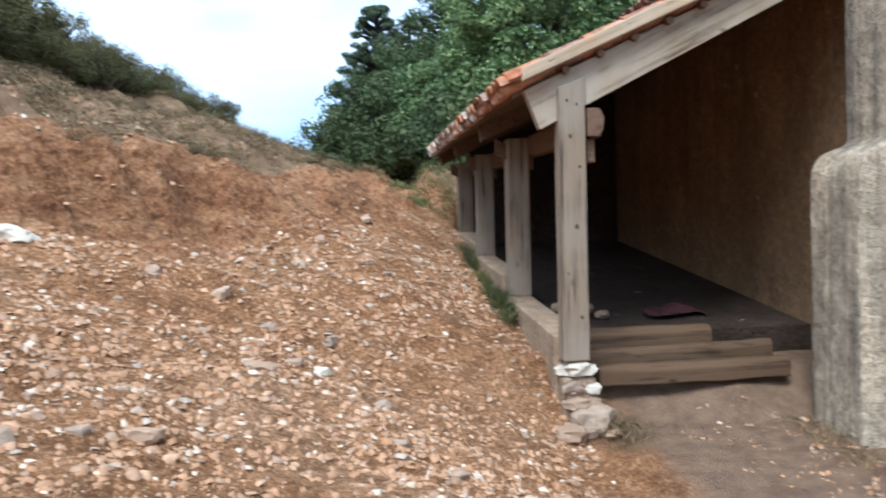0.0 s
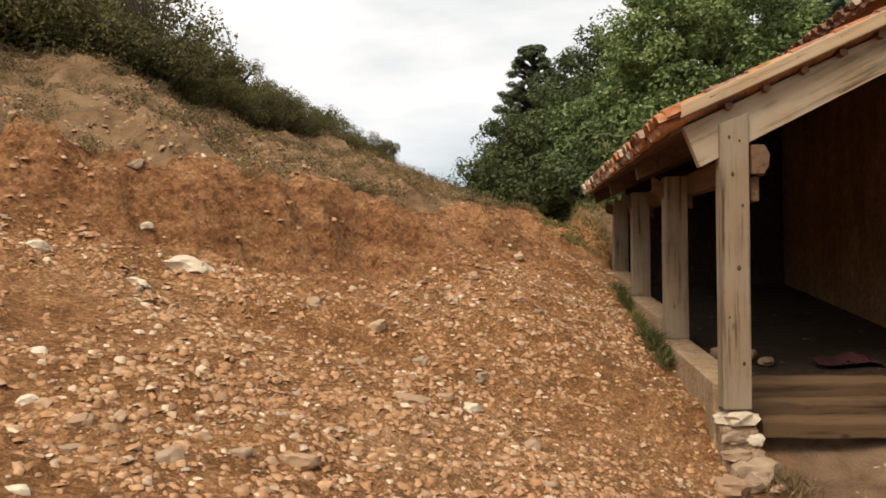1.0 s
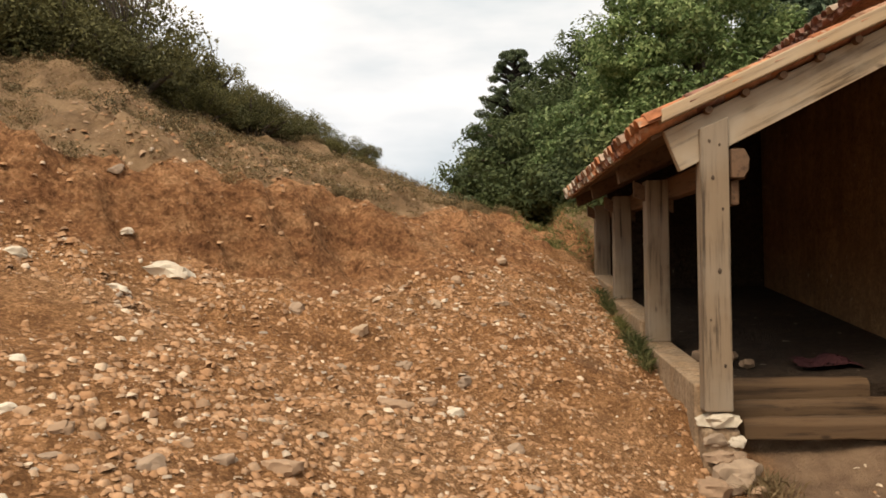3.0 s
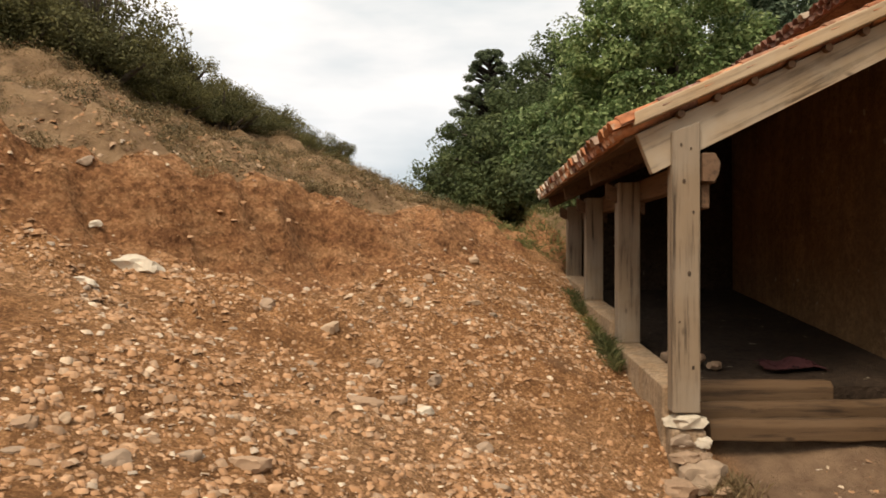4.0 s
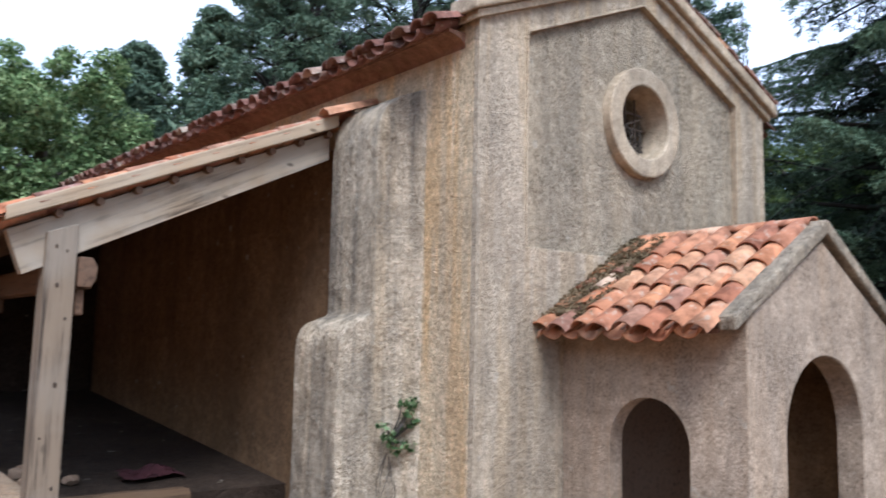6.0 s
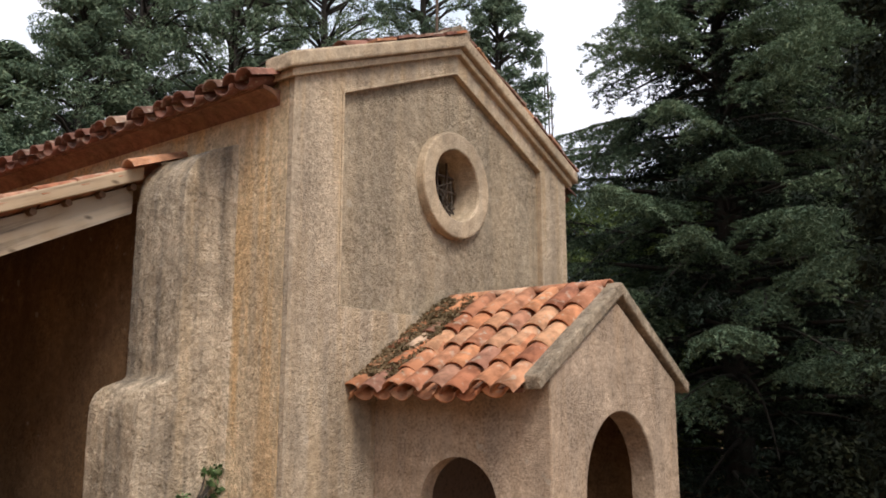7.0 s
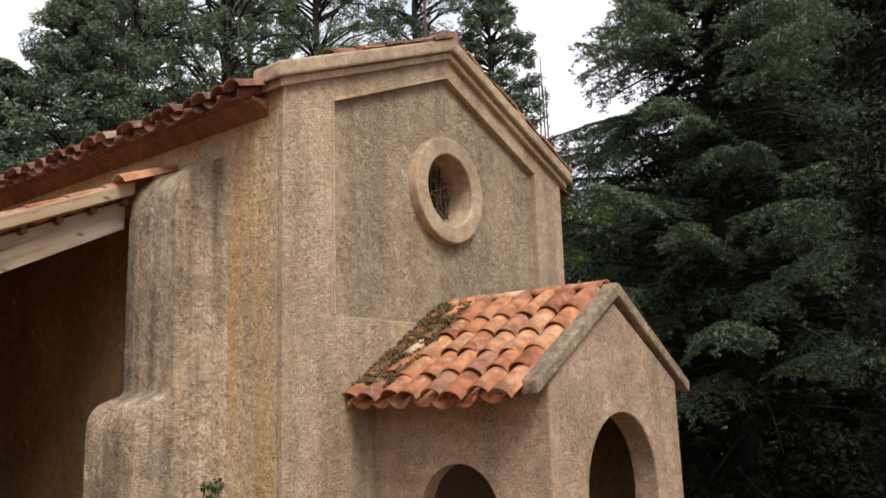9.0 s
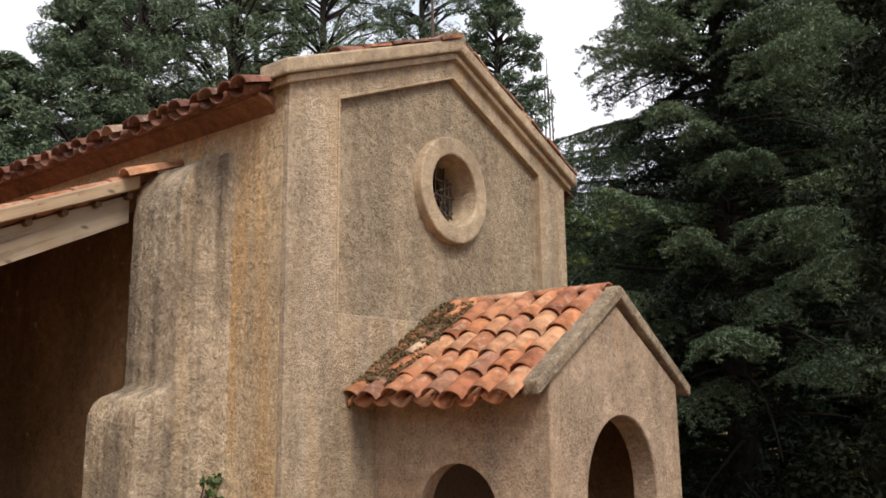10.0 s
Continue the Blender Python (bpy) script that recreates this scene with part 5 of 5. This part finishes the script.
for i, (x, y, h, r, low) in enumerate(((5.3, 13.2, 9.5, 2.4, 1.5), (7.4, 14.2, 14.0, 3.3, 2.5), (10.0, 13.8, 16.5, 4.2, 3.0), (12.8, 13.0, 17.5, 4.0, 3.0), (15.2, 11.0, 17.0, 3.2, 3.5), (16.8, 9.3, 14.5, 2.9, 3.0),
                                            (2.6, 15.0, 6.2, 1.5, 1.0), (9.0, 17.5, 15.5, 3.4, 2.0), (13.5, 17.0, 16.5, 3.8, 2.0), (4.1, 14.2, 7.3, 1.5, 1.0))):
    pine("conifer_tree", "tall dark conifer with open limbs behind the chapel", x, y, h, r, low, 50 + i, 330, 190 if i < 5 else 80, 0.055 if i < 5 else 0.09, M_PINE, "conifers behind the chapel", (0.28, 0.62))
for i, (x, y, h, r) in enumerate(((13.0, 3.2, 5.8, 2.0), (16.0, 5.2, 8.2, 2.4), (10.5, 5.4, 4.5, 1.8), (14.0, 2.4, 7.0, 1.8), (19.0, 8.5, 8.5, 2.6))):
    round_tree("woodland_tree", "green undergrowth tree beside the chapel", x, y, h, r, 0.0, 120, 200, 0.07, M_COPSE, 70 + i, "woodland behind the chapel", (0.4, 0.8))


def cedar(x, y, h, reach, seed, n_boughs=130, per=16, leaf=0.05, n_sprays=112):
    """A cedar: spreading boughs in loose tiers, each carrying flat sprays whose fringes hang."""
    rg2 = np.random.default_rng(seed)
    z0 = height(x, y)
    e = thing("cedar_tree", "large dark cedar with tiered spreading boughs", "tree", at=(x, y, z0))
    lines = [[((0, 0, -0.3), 0.26), ((0, 0.05, h * 0.4), 0.19), ((0.05, 0, h * 0.8), 0.09), ((0, 0, h), 0.03)]]
    cen, rad, tip_c, tip_r = [], [], [], []
    for k in range(n_boughs + n_sprays):
        long_one = k >= n_boughs
        t = 0.15 + 0.76 * (math.floor((k - n_boughs) / 4) * 4 + 1.5 * rg2.random()) / n_sprays if long_one else (k + rg2.random()) / n_boughs
        zj = 0.6 + (h - 1.0) * t
        a = k * 2.39996 + rg2.uniform(-0.35, 0.35)
        L = reach * (1.02 - t) ** 0.62 * (rg2.uniform(0.72, 1.18) if long_one else rg2.uniform(0.4, 0.8))
        rise, fall, bend = (rg2.uniform(0.08, 0.30), rg2.uniform(0.16, 0.32), rg2.uniform(-0.3, 0.3)) if long_one else (rg2.uniform(-0.05, 0.45), rg2.uniform(0.2, 0.6), rg2.uniform(-0.4, 0.4))

        def along(q):
            w = a + bend * q
            return Vector((math.cos(w) * L * q, math.sin(w) * L * q, zj + L * (rise * q - fall * q * q)))

        lines.append([(tuple(along(i / 5)), 0.04 * (1 - i / 5) + 0.006) for i in range(6)])
        if long_one:
            # a feathered bough: side twigs lying flat, shorter towards the tip
            q = 0.38
            while q < 1.0:
                head = (along(min(q + 0.03, 1.0)) - along(q - 0.02)).normalized()
                wide = Vector((-head.y, head.x, 0)).normalized()
                for sd in (-1, 1):
                    tl = (0.10 + 0.62 * (1 - q) ** 0.6) * rg2.uniform(0.35, 1.3)
                    hang = rg2.uniform(0.2, 0.75)
                    j = 0.03
                    while j < tl:
                        p = along(q) + (wide * sd + head * 0.65) * j + Vector((0, 0, -0.5 * hang * j * j / tl - hang * j))
                        tip_c.append(tuple(p))
                        tip_r.append(0.05)
                        if rg2.random() < 0.3:
                            tip_c.append((p.x, p.y, p.z - rg2.uniform(0.05, 0.13)))
                            tip_r.append(0.045)
                        j += 0.055
                q += 0.085 / L
            continue
        side = Vector((-math.sin(a), math.cos(a), 0))
        m = int(4 + L * 13)
        for i in range(m):
            q = 0.2 + 0.8 * (i + rg2.random()) / m
            o = rg2.uniform(-1, 1) * (0.36 * (1.12 - q) * L + 0.08)
            p = along(q) + side * o + Vector((0, 0, -0.28 * abs(o) + rg2.uniform(-0.05, 0.05)))
            cen.append(tuple(p))
            rad.append(rg2.uniform(0.10, 0.2))
            if rg2.random() < 0.45:
                cen.append((p.x, p.y, p.z - rg2.uniform(0.1, 0.22)))
                rad.append(0.1)
    for k in range(330):
        t, a, q = rg2.random(), rg2.uniform(0, 6.28), rg2.uniform(0.3, 2.2)
        cen.append((math.cos(a) * q * (1.1 - t), math.sin(a) * q * (1.1 - t), 0.4 + (h - 1) * t))
        rad.append(rg2.uniform(0.22, 0.4))
    mesh_object("trunk", tubes("trunk", lines, 6), M_CEDAR_BARK, e)
    # light on the outer boughs and shade in the crown come from colour
    mesh_object("outer_foliage", leaves("outer_foliage", rg2, np.array(tip_c), np.array(tip_r), 9, 0.04, 0.45, 0.9, 0.19, 0.35, 0.1), M_LIT_TIP, e, "needles on the long outer boughs, coloured paler as if lit")
    mesh_object("crown", leaves("crown", rg2, np.array(cen), np.array(rad), per, leaf, 0.3, 0.8, 0.2, 0.3, 0.1), M_CEDAR_SHADED, e)
    return e


cedar(9.3, -0.2, 11.0, 5.6, 3)
cedar(14.5, -3.0, 15.0, 5.5, 4, 60, 9, 0.08, 24)
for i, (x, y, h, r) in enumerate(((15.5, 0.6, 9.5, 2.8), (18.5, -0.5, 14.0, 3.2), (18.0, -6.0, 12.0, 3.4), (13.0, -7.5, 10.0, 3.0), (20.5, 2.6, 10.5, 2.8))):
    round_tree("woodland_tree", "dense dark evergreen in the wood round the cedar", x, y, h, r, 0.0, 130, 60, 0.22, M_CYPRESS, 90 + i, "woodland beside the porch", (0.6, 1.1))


# near-black bushes added to fill in the dark shade below the cedar
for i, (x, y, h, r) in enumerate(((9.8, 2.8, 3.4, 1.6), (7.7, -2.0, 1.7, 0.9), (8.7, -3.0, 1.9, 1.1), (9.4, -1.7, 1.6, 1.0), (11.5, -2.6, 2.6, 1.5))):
    round_tree("shade_filler_bush", "near-black bush added for the dark shade beside the porch", x, y, h, r, 0.0, 60, 150, 0.05, M_CYPRESS, 130 + i, "undergrowth beside the porch", (0.2, 0.4))


def cypress(x, y, h, r, seed):
    rg2 = np.random.default_rng(seed)
    n = 260
    t = rg2.random(n)
    a = rg2.uniform(0, 2 * np.pi, n)
    q = r * (1 - 0.7 * t ** 2) * rg2.uniform(0.5, 1.0, n)
    c = np.stack([np.cos(a) * q, np.sin(a) * q, 0.2 + h * t], axis=1)
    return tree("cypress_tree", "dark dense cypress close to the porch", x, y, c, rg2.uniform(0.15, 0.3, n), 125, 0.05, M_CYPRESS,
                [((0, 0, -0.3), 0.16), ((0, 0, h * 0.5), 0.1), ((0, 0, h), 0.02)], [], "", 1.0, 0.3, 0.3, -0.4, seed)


cypress(5.3, -3.7, 8.5, 0.95, 8)

# shrub growing out of the buttress
rng = np.random.default_rng(66)
sp = Vector((-0.14, 0.86, 1.42))
tips = [sp + Vector((rng.uniform(-0.2, 0.16), -rng.uniform(0.06, 0.2), rng.uniform(-0.1, 0.36))) for _ in range(14)]
ws = thing("wall_shrub", "small green shrub growing from the buttress render", "shrub", at=(0, 0, 0))
mesh_object("stem", tubes("stem", [[(tuple(sp + Vector((0, 0.03, -0.05))), 0.012), (tuple((sp + t) / 2 + Vector((0, -0.03, 0))), 0.008), (tuple(t), 0.004)] for t in tips], 5), M_BARK, ws)
mesh_object("foliage", leaves("foliage", rng, [tuple(t) for t in tips], np.full(14, 0.055), 16, 0.026, 0.9, 0.4, 0.6), M_BROAD, ws)
dead = [Vector((-0.1 + rng.uniform(-0.2, 0.15), 0.85 - rng.uniform(0.01, 0.05), 0.75 + rng.uniform(-0.15, 0.2))) for _ in range(9)]
mesh_object("dead_stem", tubes("dead_stem", [[(tuple(sp + Vector((0, 0.02, -0.08))), 0.004), (tuple((sp + t) / 2 + Vector((rng.uniform(-0.08, 0.08), 0, 0))), 0.003), (tuple(t), 0.002)] for t in dead], 5), M_BARK, ws)

# lattice mast far behind the trees
mast = thing("lattice_mast", "thin grey lattice mast far behind the trees", "mast", at=(30.2, 15.4, height(30.2, 15.4)))
bars = []
for dx, dy in ((-0.25, -0.25), (0.25, -0.25), (0, 0.3)):
    bars.append([((dx, dy, -0.2), 0.05), ((dx * 0.5, dy * 0.5, 14.6), 0.035)])
for k in range(24):
    z1, z2 = k * 0.6, k * 0.6 + 0.6
    bars.append([((-0.25 + 0.005 * k, -0.25, z1), 0.02), ((0.25 - 0.005 * k, -0.25, z2), 0.02)])
bars.append([((0, 0, 14.0), 0.03), ((0, 0, 16.2), 0.02)])
mesh_object("lattice", tubes("lattice", bars, 5), M_IRON, mast)

# far hillside beyond the path
bm = bmesh.new()
grid = []
for i in range(25):
    rowv = []
    for j in range(7):
        a = radians(14 - 16 * i / 24)
        d = 140 + 18 * j
        top = 7.5 + 6.5 * (1 - i / 24) + 1.2 * noise.noise(Vector((i * 0.35, j * 0.6, 2)))
        rowv.append(bm.verts.new((-4.25 - d * math.sin(a), -4.95 + d * math.cos(a), top * min(1.0, j / 4) + 1.5)))
    grid.append(rowv)
for i in range(24):
    for j in range(6):
        bm.faces.new((grid[i][j], grid[i + 1][j], grid[i + 1][j + 1], grid[i][j + 1]))
tagged(part("backdrop", bm, M_HILL, smooth=True), "pale dry hillside in the distance", "hill", kind="structure")
